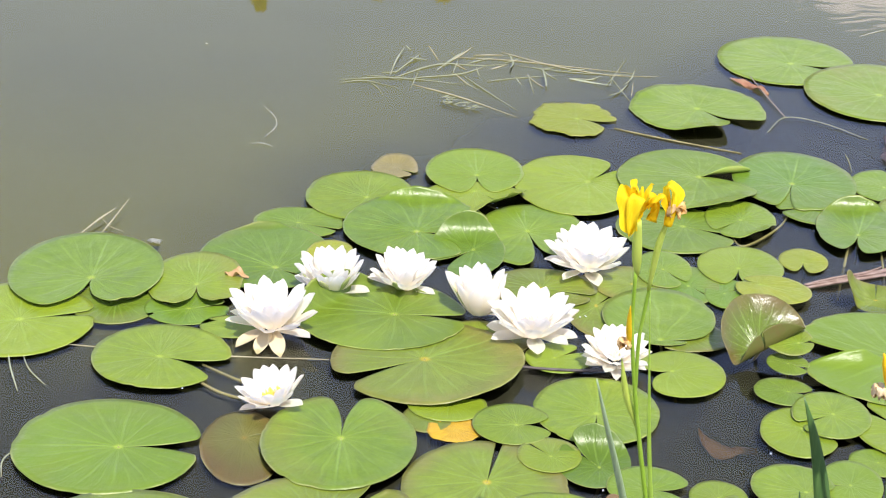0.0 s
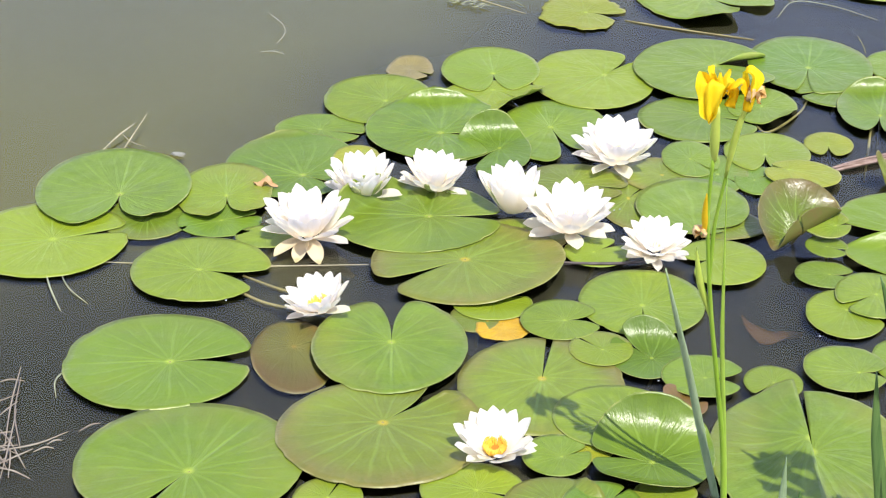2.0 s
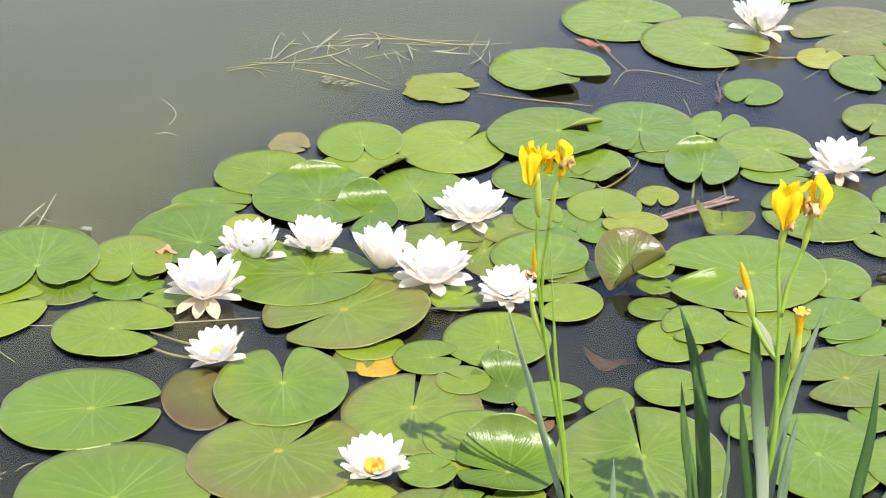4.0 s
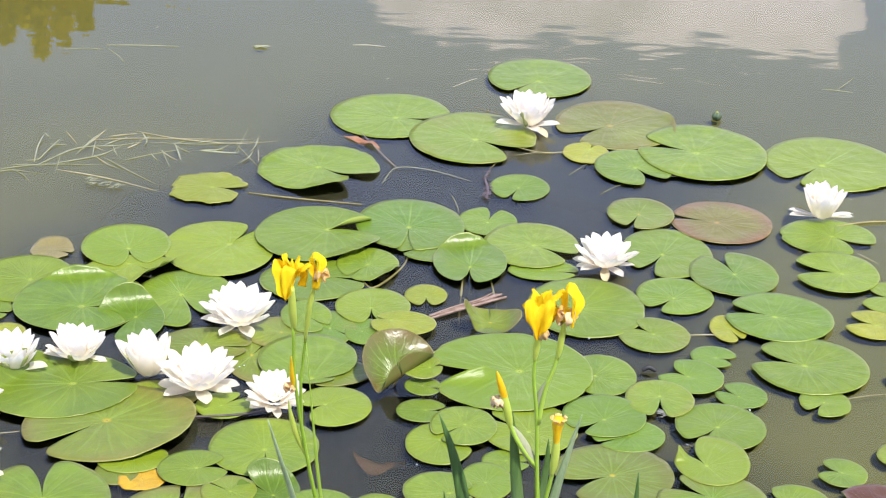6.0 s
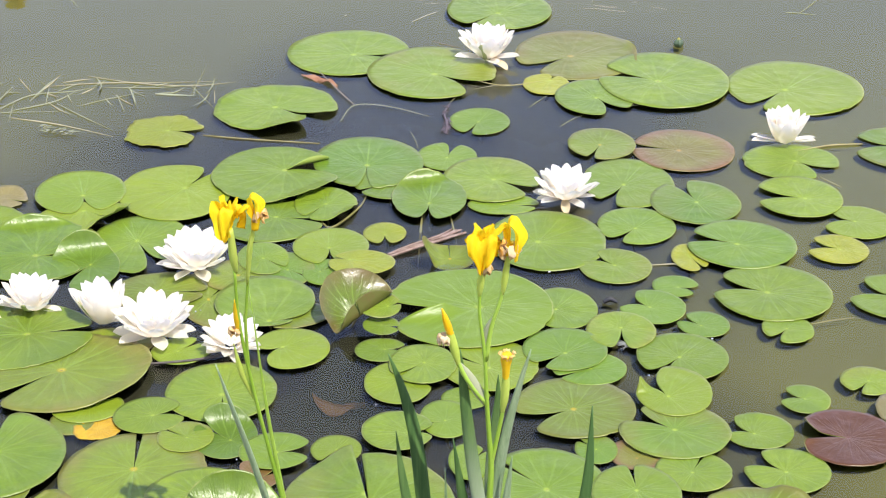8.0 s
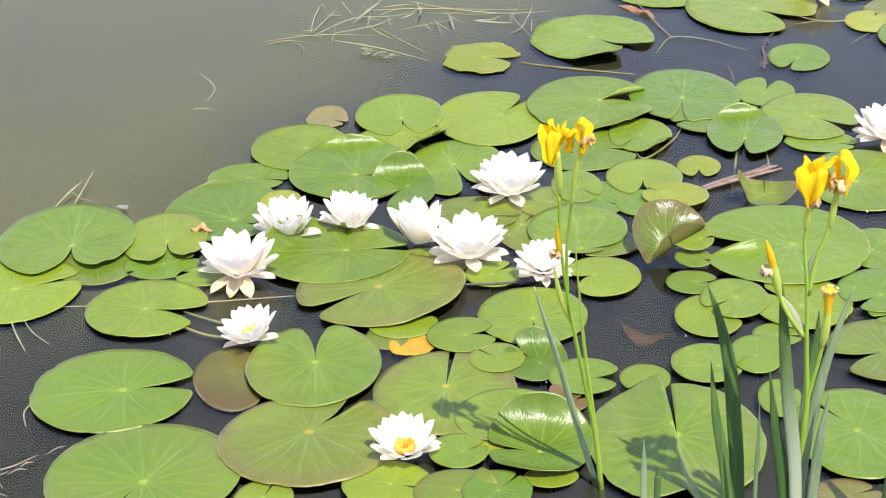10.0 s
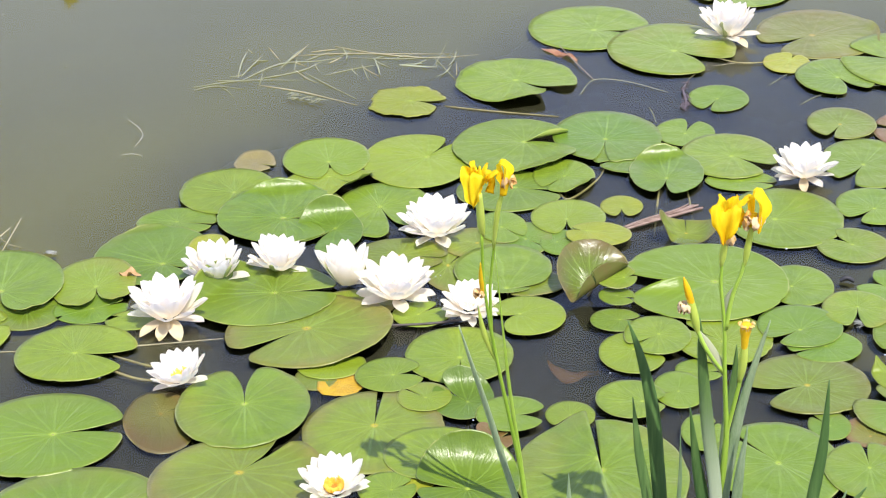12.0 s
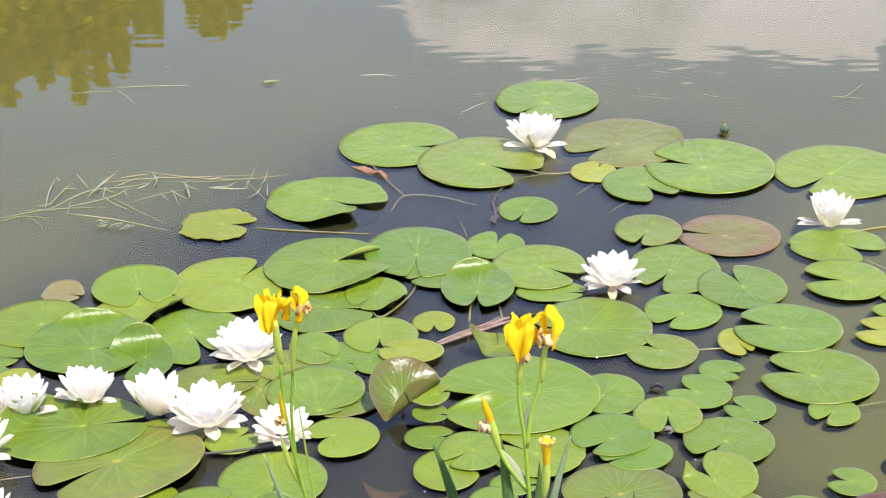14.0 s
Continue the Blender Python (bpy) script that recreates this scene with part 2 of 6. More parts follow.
PAD = {
    "green": pad_material("pad_green", (0.173, 0.253, 0.028), (0.120, 0.199, 0.032), (0.18, 0.22, 0.038), rim_share=0.4, hue=1.0),
    "dark": pad_material("pad_deep_green", (0.132, 0.215, 0.028), (0.100, 0.176, 0.032), (0.13, 0.19, 0.04), rim_share=0.3, hue=0.75),
    "yellowish": pad_material("pad_yellow_green", (0.29, 0.31, 0.030), (0.22, 0.27, 0.032), (0.30, 0.26, 0.06), rim_share=0.5),
    "olive": pad_material("pad_olive", (0.158, 0.232, 0.034), (0.138, 0.186, 0.040), (0.185, 0.122, 0.050), rim_from=0.64, rim_share=0.62, hub=(0.5, 0.36, 0.03)),
    "reddish": pad_material("pad_reddish", (0.17, 0.19, 0.06), (0.16, 0.145, 0.06), (0.20, 0.085, 0.06), rim_from=0.55, rim_share=0.8, hub=(0.42, 0.25, 0.06), vein=(0.2, 0.2, 0.09)),
    "maroon": pad_material("pad_maroon", (0.17, 0.15, 0.045), (0.16, 0.10, 0.045), (0.20, 0.09, 0.05), rim_share=0.6, vein=(0.16, 0.12, 0.05), hub=(0.2, 0.15, 0.05)),
    "dark_red": pad_material("pad_dark_red", (0.105, 0.050, 0.030), (0.092, 0.038, 0.026), (0.14, 0.058, 0.038), rough=0.3, vein=(0.11, 0.06, 0.06), hub=(0.16, 0.08, 0.07)),
    "yellow": pad_material("pad_dead_yellow", (0.52, 0.36, 0.03), (0.42, 0.24, 0.03), (0.45, 0.30, 0.05), vein=(0.5, 0.4, 0.08), hub=(0.5, 0.3, 0.03)),
    "tan": pad_material("pad_tan", (0.25, 0.235, 0.16), (0.21, 0.18, 0.13), (0.30, 0.26, 0.18), vein=(0.28, 0.25, 0.16), hub=(0.25, 0.2, 0.12)),
    "ruddy": pad_material("pad_ruddy", (0.165, 0.225, 0.045), (0.165, 0.185, 0.05), (0.21, 0.12, 0.06), rim_from=0.55, rim_share=0.65, hub=(0.40, 0.28, 0.06), vein=(0.24, 0.22, 0.09)),
    "faded": pad_material("pad_faded", (0.20, 0.20, 0.13), (0.17, 0.16, 0.11), (0.20, 0.13, 0.09), vein=(0.26, 0.23, 0.14), hub=(0.22, 0.18, 0.10)),
    "glossy": pad_material("pad_glossy", (0.13, 0.215, 0.022), (0.098, 0.175, 0.026), (0.13, 0.19, 0.03), rim_share=0.3, rough=0.30, wrinkle=0.0),
    "cup": pad_material("pad_green_and_maroon", (0.10, 0.155, 0.03), (0.105, 0.125, 0.035), (0.135, 0.068, 0.04), rim_from=0.45, rim_share=0.7, rough=0.22, wrinkle=0.0006),
}
PAD_BELOW = plain_material("pad_underside", (0.21, 0.28, 0.045), (0.26, 0.28, 0.07), 0.45, 40.0)
PAD_BELOW_DARK = plain_material("pad_underside_olive", (0.17, 0.24, 0.03), (0.22, 0.27, 0.05), 0.4, 30.0)
PAD_BELOW_RED = plain_material("pad_underside_maroon", (0.095, 0.10, 0.022), (0.13, 0.062, 0.030), 0.5, 22.0, 0.2)
PETAL = plain_material("white_petal", (0.98, 0.91, 0.80), (0.99, 0.95, 0.87), 0.5, 40.0, 0.3, 0.1, 0.55)
PETAL_OLD = plain_material("cream_petal", (0.60, 0.49, 0.29), (0.74, 0.63, 0.42), 0.55, 60.0, 0.3, 0.15, 0.3)
SEPAL = plain_material("sepal_green", (0.28, 0.33, 0.10), (0.45, 0.45, 0.25), 0.5, 60.0)
STAMEN = plain_material("stamen_yellow", (0.76, 0.44, 0.04), (0.88, 0.66, 0.14), 0.6, 200.0)
STIGMA = plain_material("stigma_orange", (0.36, 0.14, 0.015), (0.48, 0.23, 0.03), 0.6, 200.0)
STAMEN_PALE = plain_material("stamen_pale", (0.85, 0.78, 0.42), (0.9, 0.85, 0.6), 0.6, 200.0)
IRIS_YELLOW = plain_material("iris_yellow", (0.90, 0.58, 0.008), (0.97, 0.78, 0.025), 0.55, 70.0, 0.2, 0.4, 0.42, (1, 1, 0.25))
IRIS_OLD = plain_material("iris_withered", (0.82, 0.50, 0.15), (0.93, 0.74, 0.46), 0.7, 90.0, 0.2, 0.5, 0.3)
IRIS_DEEP = plain_material("iris_bud_yellow", (0.80, 0.46, 0.01), (0.86, 0.58, 0.02), 0.45, 80.0, 0.3, 0.2, 0.1)
STEM = plain_material("iris_stem", (0.27, 0.44, 0.04), (0.37, 0.54, 0.08), 0.4, 60.0, 0.4, 0.2, 0.0, (1, 1, 0.15))
SHEATH = plain_material("iris_sheath", (0.48, 0.62, 0.08), (0.60, 0.70, 0.14), 0.5, 70.0, 0.3, 0.3, 0.25, (1, 1, 0.12))
BRACT = plain_material("iris_bract", (0.30, 0.36, 0.20), (0.42, 0.44, 0.28), 0.5, 70.0, 0.3, 0.3, 0.15, (1, 1, 0.12))
BLADE = plain_material("iris_leaf", (0.060, 0.130, 0.035), (0.125, 0.215, 0.06), 0.46, 45.0, 0.4, 0.25, 0.12, (3, 3, 0.12))
BLADE_WHITE_FOOT = plain_material("iris_leaf_pale_foot", (0.060, 0.130, 0.035), (0.125, 0.215, 0.06), 0.46, 45.0, 0.4, 0.25, 0.12, (3, 3, 0.12), ((0.46, 0.53, 0.36), 0.18, 0.46))
BLADE_PALE = plain_material("iris_leaf_pale", (0.17, 0.26, 0.12), (0.32, 0.41, 0.24), 0.42, 45.0, 0.4, 0.25, 0.12, (3, 3, 0.12))
STRAW = plain_material("straw", (0.30, 0.27, 0.17), (0.46, 0.42, 0.28), 0.7, 60.0)
GREY_STRAW = plain_material("grey_straw", (0.21, 0.22, 0.14), (0.33, 0.35, 0.23), 0.7, 60.0)
HAY = plain_material("hay", (0.21, 0.17, 0.135), (0.31, 0.265, 0.21), 0.7, 60.0)
WOOD = plain_material("wet_wood", (0.20, 0.13, 0.10), (0.36, 0.27, 0.23), 0.6, 40.0, 0.4, 0.6, 0.0, (0.3, 3, 3))
BLACK_BITS = plain_material("black_debris", (0.012, 0.012, 0.014), (0.03, 0.03, 0.035), 0.5, 80.0)
DARK_WOOD = plain_material("dark_wood", (0.05, 0.04, 0.04), (0.12, 0.10, 0.09), 0.6, 40.0, 0.4, 0.6)
STALK = plain_material("leaf_stalk", (0.22, 0.19, 0.08), (0.32, 0.28, 0.12), 0.5, 40.0)
TORN = plain_material("torn_tan", (0.40, 0.24, 0.11), (0.52, 0.34, 0.18), 0.6, 60.0)
RED_LEAF = plain_material("red_dead_leaf", (0.24, 0.085, 0.045), (0.34, 0.19, 0.11), 0.6, 60.0)
SUNKEN = plain_material("sunken_brown_leaf", (0.24, 0.10, 0.04), (0.34, 0.19, 0.09), 0.7, 40.0)
FOAM = plain_material("pale_fleck", (0.36, 0.36, 0.30), (0.46, 0.46, 0.40), 0.6, 90.0)
DARK_BUD = plain_material("bud_green", (0.05, 0.08, 0.04), (0.08, 0.12, 0.06), 0.4, 60.0)
YELLOW_BUD = plain_material("bud_yellow", (0.26, 0.26, 0.05), (0.36, 0.33, 0.07), 0.4, 60.0)
WEED = plain_material("purple_weed", (0.10, 0.08, 0.10), (0.17, 0.13, 0.15), 0.6, 90.0)
DROP = Nodes("water_drop", 0.02, (0.9, 0.95, 1.0), 0.5).mat
DROP.node_tree.nodes["Principled BSDF"].inputs["Transmission Weight"].default_value = 0.7
FEATHER = plain_material("soft_fluff", (0.32, 0.33, 0.30), (0.48, 0.48, 0.44), 0.8, 90.0, 0.1, 0.3, 0.4)
BARK = plain_material("bark", (0.10, 0.075, 0.05), (0.16, 0.12, 0.09), 0.9, 6.0, 0.2, 0.8)
NEEDLES = plain_material("needles", (0.56, 0.42, 0.003), (0.72, 0.54, 0.008), 0.7, 2.0, 0.2, 0.4, 0.25)


def pad_shade_mask(m, where):
    """0 where pad shade is painted in, 1 in the open silty water."""
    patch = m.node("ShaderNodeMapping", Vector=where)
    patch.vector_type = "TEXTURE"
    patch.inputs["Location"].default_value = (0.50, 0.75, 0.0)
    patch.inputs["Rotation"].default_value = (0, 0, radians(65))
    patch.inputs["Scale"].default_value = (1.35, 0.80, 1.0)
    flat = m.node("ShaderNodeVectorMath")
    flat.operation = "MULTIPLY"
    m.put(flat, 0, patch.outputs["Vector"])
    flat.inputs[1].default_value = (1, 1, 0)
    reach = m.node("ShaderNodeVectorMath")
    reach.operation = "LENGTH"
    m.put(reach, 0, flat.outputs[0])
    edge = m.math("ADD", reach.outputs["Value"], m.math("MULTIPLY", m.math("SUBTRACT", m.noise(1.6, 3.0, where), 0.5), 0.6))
    # two more ellipses carry the same painted shade to the near water
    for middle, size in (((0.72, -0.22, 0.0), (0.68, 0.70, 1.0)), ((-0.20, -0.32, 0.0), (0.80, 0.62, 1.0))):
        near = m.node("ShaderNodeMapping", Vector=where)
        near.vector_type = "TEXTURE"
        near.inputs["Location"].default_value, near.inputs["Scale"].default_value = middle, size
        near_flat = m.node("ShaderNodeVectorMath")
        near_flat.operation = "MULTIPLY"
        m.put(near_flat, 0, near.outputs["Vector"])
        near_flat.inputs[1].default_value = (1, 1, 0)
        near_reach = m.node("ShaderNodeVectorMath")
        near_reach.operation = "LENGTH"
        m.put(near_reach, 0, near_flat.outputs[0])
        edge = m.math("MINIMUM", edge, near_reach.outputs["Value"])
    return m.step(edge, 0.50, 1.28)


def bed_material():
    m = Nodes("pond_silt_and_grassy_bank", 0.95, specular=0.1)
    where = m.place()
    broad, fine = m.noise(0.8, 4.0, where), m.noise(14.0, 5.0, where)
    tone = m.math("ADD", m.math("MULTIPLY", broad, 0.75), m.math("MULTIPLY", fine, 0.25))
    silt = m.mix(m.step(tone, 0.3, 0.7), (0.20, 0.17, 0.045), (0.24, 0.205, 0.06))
    # bed colour under the lilies, darkened for the shade of the pads
    shaded_bed = m.mix(m.step(fine, 0.3, 0.7), (0.055, 0.052, 0.050), (0.08, 0.074, 0.068))
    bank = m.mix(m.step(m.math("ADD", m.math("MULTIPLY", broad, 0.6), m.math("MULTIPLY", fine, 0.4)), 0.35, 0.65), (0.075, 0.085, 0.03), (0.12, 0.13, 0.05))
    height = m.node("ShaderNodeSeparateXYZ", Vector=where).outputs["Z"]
    m.colour(m.mix(m.step(height, -0.01, 0.07), m.mix(pad_shade_mask(m, where), shaded_bed, silt), bank))
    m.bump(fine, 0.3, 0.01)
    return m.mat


def water_material():
    """Clear top with small ripples; what is under it is seen through a brownish tint."""
    m = Nodes("water")
    where = m.place()
    mapped = m.node("ShaderNodeMapping", Vector=where)
    mapped.inputs["Scale"].default_value = (0.75, 1.5, 1.0)
    ripple = m.noise(3.6, 1.0, mapped.outputs["Vector"])
    offshore = m.node("ShaderNodeSeparateXYZ", Vector=where).outputs["Y"]
    breeze = m.math("MULTIPLY", m.step(offshore, 1.9, 2.6), m.math("ADD", 0.4, m.math("MULTIPLY", m.step(m.noise(0.45, 2.0, where), 0.40, 0.62), 0.6)))
    small = m.noise(13.0, 0.0, mapped.outputs["Vector"])
    height = m.math("ADD", m.math("MULTIPLY", ripple, m.math("ADD", 0.18, m.math("MULTIPLY", breeze, 0.5))), m.math("MULTIPLY", small, m.math("ADD", 0.015, m.math("MULTIPLY", breeze, 0.30))))
    # a wave train behind the far leaves, and the ring of a rising bubble
    for centre, wave, begin, end, high, from_y in (((1.15, 1.45, 0.0), 115.0, 0.85, 1.25, 0.11, 2.10), ((1.58, 3.58, 0.0), 190.0, 0.02, 0.085, 0.30, 2.0)):
        off = m.node("ShaderNodeVectorMath")
        off.operation = "DISTANCE"
        m.put(off, 0, where), m.put(off, 1, centre)
        away = m.math("ADD", off.outputs["Value"], m.math("MULTIPLY", m.noise(6.0, 1.0, where), 0.25 * begin))
        fade = m.math("MULTIPLY", m.step(away, begin * 0.3, begin), m.math("SUBTRACT", 1.0, m.step(away, begin, end)))
        fade = m.math("MULTIPLY", fade, m.step(offshore, from_y, from_y + 0.15))
        height = m.math("ADD", height, m.math("MULTIPLY", m.math("MULTIPLY", m.math("SINE", m.math("MULTIPLY", away, wave)), fade), high))
    bump = m.node("ShaderNodeBump", Strength=0.13, Distance=0.006, Height=height)
    normal = bump.outputs["Normal"]
    fresnel = m.node("ShaderNodeFresnel", IOR=1.333)
    m.put(fresnel, "Normal", normal)
    gloss = m.node("ShaderNodeBsdfGlossy", Roughness=0.015)
    m.put(gloss, "Normal", normal)
    clear = m.node("ShaderNodeBsdfTransparent", Color=(0.93, 0.95, 0.90, 1))
    both = m.node("ShaderNodeMixShader", Fac=fresnel.outputs[0])
    m.tree.links.new(clear.outputs[0], both.inputs[1])
    m.tree.links.new(gloss.outputs[0], both.inputs[2])
    m.tree.links.new(both.outputs[0], m.out.inputs["Surface"])
    return m.mat


def silt_material(share):
    """Fine mud held in the water: part scatters the light, part lets it pass."""
    m = Nodes("hanging_silt")
    where = m.place()
    cloudy = m.noise(1.1, 4.0, where)
    open_water = pad_shade_mask(m, where)
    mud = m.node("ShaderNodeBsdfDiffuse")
    # mud darker among the pads: their shade in the water, put into the colour
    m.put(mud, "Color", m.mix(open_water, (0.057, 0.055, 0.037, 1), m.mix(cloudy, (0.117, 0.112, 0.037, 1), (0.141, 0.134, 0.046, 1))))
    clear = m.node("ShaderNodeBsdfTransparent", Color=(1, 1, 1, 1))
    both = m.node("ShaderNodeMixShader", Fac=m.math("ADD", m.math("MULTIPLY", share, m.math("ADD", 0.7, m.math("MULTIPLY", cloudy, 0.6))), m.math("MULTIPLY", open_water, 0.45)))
    m.tree.links.new(clear.outputs[0], both.inputs[1])
    m.tree.links.new(mud.outputs[0], both.inputs[2])
    m.tree.links.new(both.outputs[0], m.out.inputs["Surface"])
    return m.mat


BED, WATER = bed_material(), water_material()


# ---- mesh helpers ----
def mesh_of(name, verts, faces, materials, uvs=None, marks=None, smooth=True):
    me = bpy.data.meshes.new(name)
    me.from_pydata(verts, [], faces)
    for mat in materials:
        me.materials.append(mat)
    if marks:
        me.polygons.foreach_set("material_index", marks)
    if uvs:
        layer = me.uv_layers.new(name="leaf")
        index = np.zeros(len(me.loops), dtype=np.int32)
        me.loops.foreach_get("vertex_index", index)
        layer.data.foreach_set("uv", np.array(uvs, dtype=np.float32)[index].ravel())
    if smooth:
        me.polygons.foreach_set("use_smooth", [True] * len(me.polygons))
    me.update()
    return me


def joined(shapes):
    """Several (verts, faces) as one."""
    verts, faces = [], []
    for v, f in shapes:
        n = len(verts)
        verts += v
        faces += [tuple(i + n for i in face) for face in f]
    return verts, faces


def part(name, shape, mat, parent=None, label=""):
    ob = new(name, mesh_of(name, *shape, [mat]))
    ob.parent = parent
    return tagged(ob, label)


def smooth_line(points, count):
    """A Catmull-Rom line through the points."""
    p = [Vector(q) for q in points]
    if len(p) == 1:
        return p
    p = [2 * p[0] - p[1], *p, 2 * p[-1] - p[-2]]
    out = []
    for k in range(count):
        s = k / (count - 1) * (len(p) - 3)
        i = min(int(s), len(p) - 4)
        u = s - i
        a, b, c, d = p[i : i + 4]
        out.append(0.5 * (2 * b + (c - a) * u + (2 * a - 5 * b + 4 * c - d) * u**2 + (3 * b - a - 3 * c + d) * u**3))
    return out


def tube(points, radii, sides=7, count=None):
    """A round tapered rod along the points."""
    line = smooth_line(points, count or max(4, 4 * len(points)))
    verts, faces = [], []
    for k, q in enumerate(line):
        ahead = (line[min(k + 1, len(line) - 1)] - line[max(k - 1, 0)]).normalized()
        side = ahead.cross(Vector((0.3, 1, 0.2))).normalized()
        up = side.cross(ahead)
        r = float(np.interp(k / (len(line) - 1), np.linspace(0, 1, len(radii)), radii))
        for j in range(sides):
            a = 2 * math.pi * j / sides
            verts.append(tuple(q + r * (math.cos(a) * side + math.sin(a) * up)))
    for k in range(len(line) - 1):
        for j in range(sides):
            a, b = k * sides + j, k * sides + (j + 1) % sides
            faces.append((a, b, b + sides, a + sides))
    faces.append(tuple(range(sides))[::-1])
    faces.append(tuple(range((len(line) - 1) * sides, len(line) * sides)))
    return verts, faces


def ribbon(points, widths, across, cup=0.0, thick=0.001, cols=5, count=None, ruffle=0.0, seed=0):
    """A solid strip along the points; across gives its sideways direction, cup its trough, widths its outline."""
    line = smooth_line(points, count or max(6, 5 * len(points)))
    dice = random.Random(seed)
    phase, n = dice.uniform(0, 6), len(line)
    top, low = [], []
    for k, q in enumerate(line):
        ahead = (line[min(k + 1, n - 1)] - line[max(k - 1, 0)]).normalized()
        s = Vector(across)
        s = (s - ahead * s.dot(ahead)).normalized()
        up = s.cross(ahead)
        w = float(np.interp(k / (n - 1), np.linspace(0, 1, len(widths)), widths)) / 2
        for j in range(cols):
            u = 2 * j / (cols - 1) - 1
            wave = ruffle * (abs(u) ** 2 * math.sin(phase + 11 * k / n + 3 * u) + 0.35 * math.sin(2 * phase + 17 * k / n + 7 * u)) * min(1.0, 3 * k / n)
            v = q + s * (u * w) + up * (cup * w * u * u + wave)
            top.append(tuple(v + up * thick / 2))
            low.append(tuple(v - up * thick / 2))
    verts, faces, m = top + low, [], n * cols
    for k in range(n - 1):
        for j in range(cols - 1):
            a = k * cols + j
            faces.append((a, a + 1, a + cols + 1, a + cols))
            faces.append((m + a, m + a + cols, m + a + cols + 1, m + a + 1))
    edge = [j for j in range(cols)] + [k * cols + cols - 1 for k in range(1, n)] + [(n - 1) * cols + j for j in range(cols - 2, -1, -1)] + [k * cols for k in range(n - 2, 0, -1)]
    for a, b in zip(edge, edge[1:] + edge[:1]):
        faces.append((b, a, m + a, m + b))
    return verts, faces


# ---- the pond: ground with its bed, and the water ----
def ground_height(x, y):
    shore = -1.15 + 0.12 * math.sin(1.3 * x) + 0.05 * math.sin(4.1 * x)
    inside = min(y - shore, 46.0 - y, 60.0 - abs(x))
    deep = -0.06 - 0.54 * min(1.0, max(0.0, inside - 0.8) / 1.2)
    if inside > 0:
        return deep * min(1.0, inside / 0.3)
    return min(0.55, -inside * 0.35)


def ground():
    xs = sorted({round(v, 3) for v in [*np.linspace(-4, 5, 61), *np.linspace(-60, 60, 25), -61.5, 61.5, -150, 150, -700, 700, -2500, 2500]})
    ys = sorted({round(v, 3) for v in [*np.linspace(-6, 5, 75), *np.linspace(5, 46, 12), 47.6, 60, 90, -12, -40, -150, 200, 700, 2500, -700, -2500]})
    verts = [(x, y, ground_height(x, y)) for y in ys for x in xs]
    n = len(xs)
    faces = [(j * n + i, j * n + i + 1, (j + 1) * n + i + 1, (j + 1) * n + i) for j in range(len(ys) - 1) for i in range(n - 1)]
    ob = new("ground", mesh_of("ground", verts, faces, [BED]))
    return tagged(ob, "grassy pond bank and olive-brown silty pond bed", "ground", kind="structure")


def water():
    xs = sorted({*np.linspace(-59.9, 59.9, 13)})
    ys = [-1.4, 0.0, 5.0, 15.0, 30.0, 45.95]
    verts = [(x, y, 0.0) for y in ys for x in xs]
    n = len(xs)
    faces = [(j * n + i, j * n + i + 1, (j + 1) * n + i + 1, (j + 1) * n + i) for j in range(len(ys) - 1) for i in range(n - 1)]
    ob = new("water", mesh_of("water", verts, faces, [WATER]))
    return tagged(ob, "still murky pond water mirroring sky and trees", "water", kind="structure")


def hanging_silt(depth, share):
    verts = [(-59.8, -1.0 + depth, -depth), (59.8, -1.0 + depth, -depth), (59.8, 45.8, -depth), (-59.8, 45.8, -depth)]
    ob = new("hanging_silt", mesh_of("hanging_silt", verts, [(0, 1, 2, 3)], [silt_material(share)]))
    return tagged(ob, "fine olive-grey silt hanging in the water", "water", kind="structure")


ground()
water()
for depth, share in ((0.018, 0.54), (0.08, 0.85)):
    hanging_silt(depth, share)


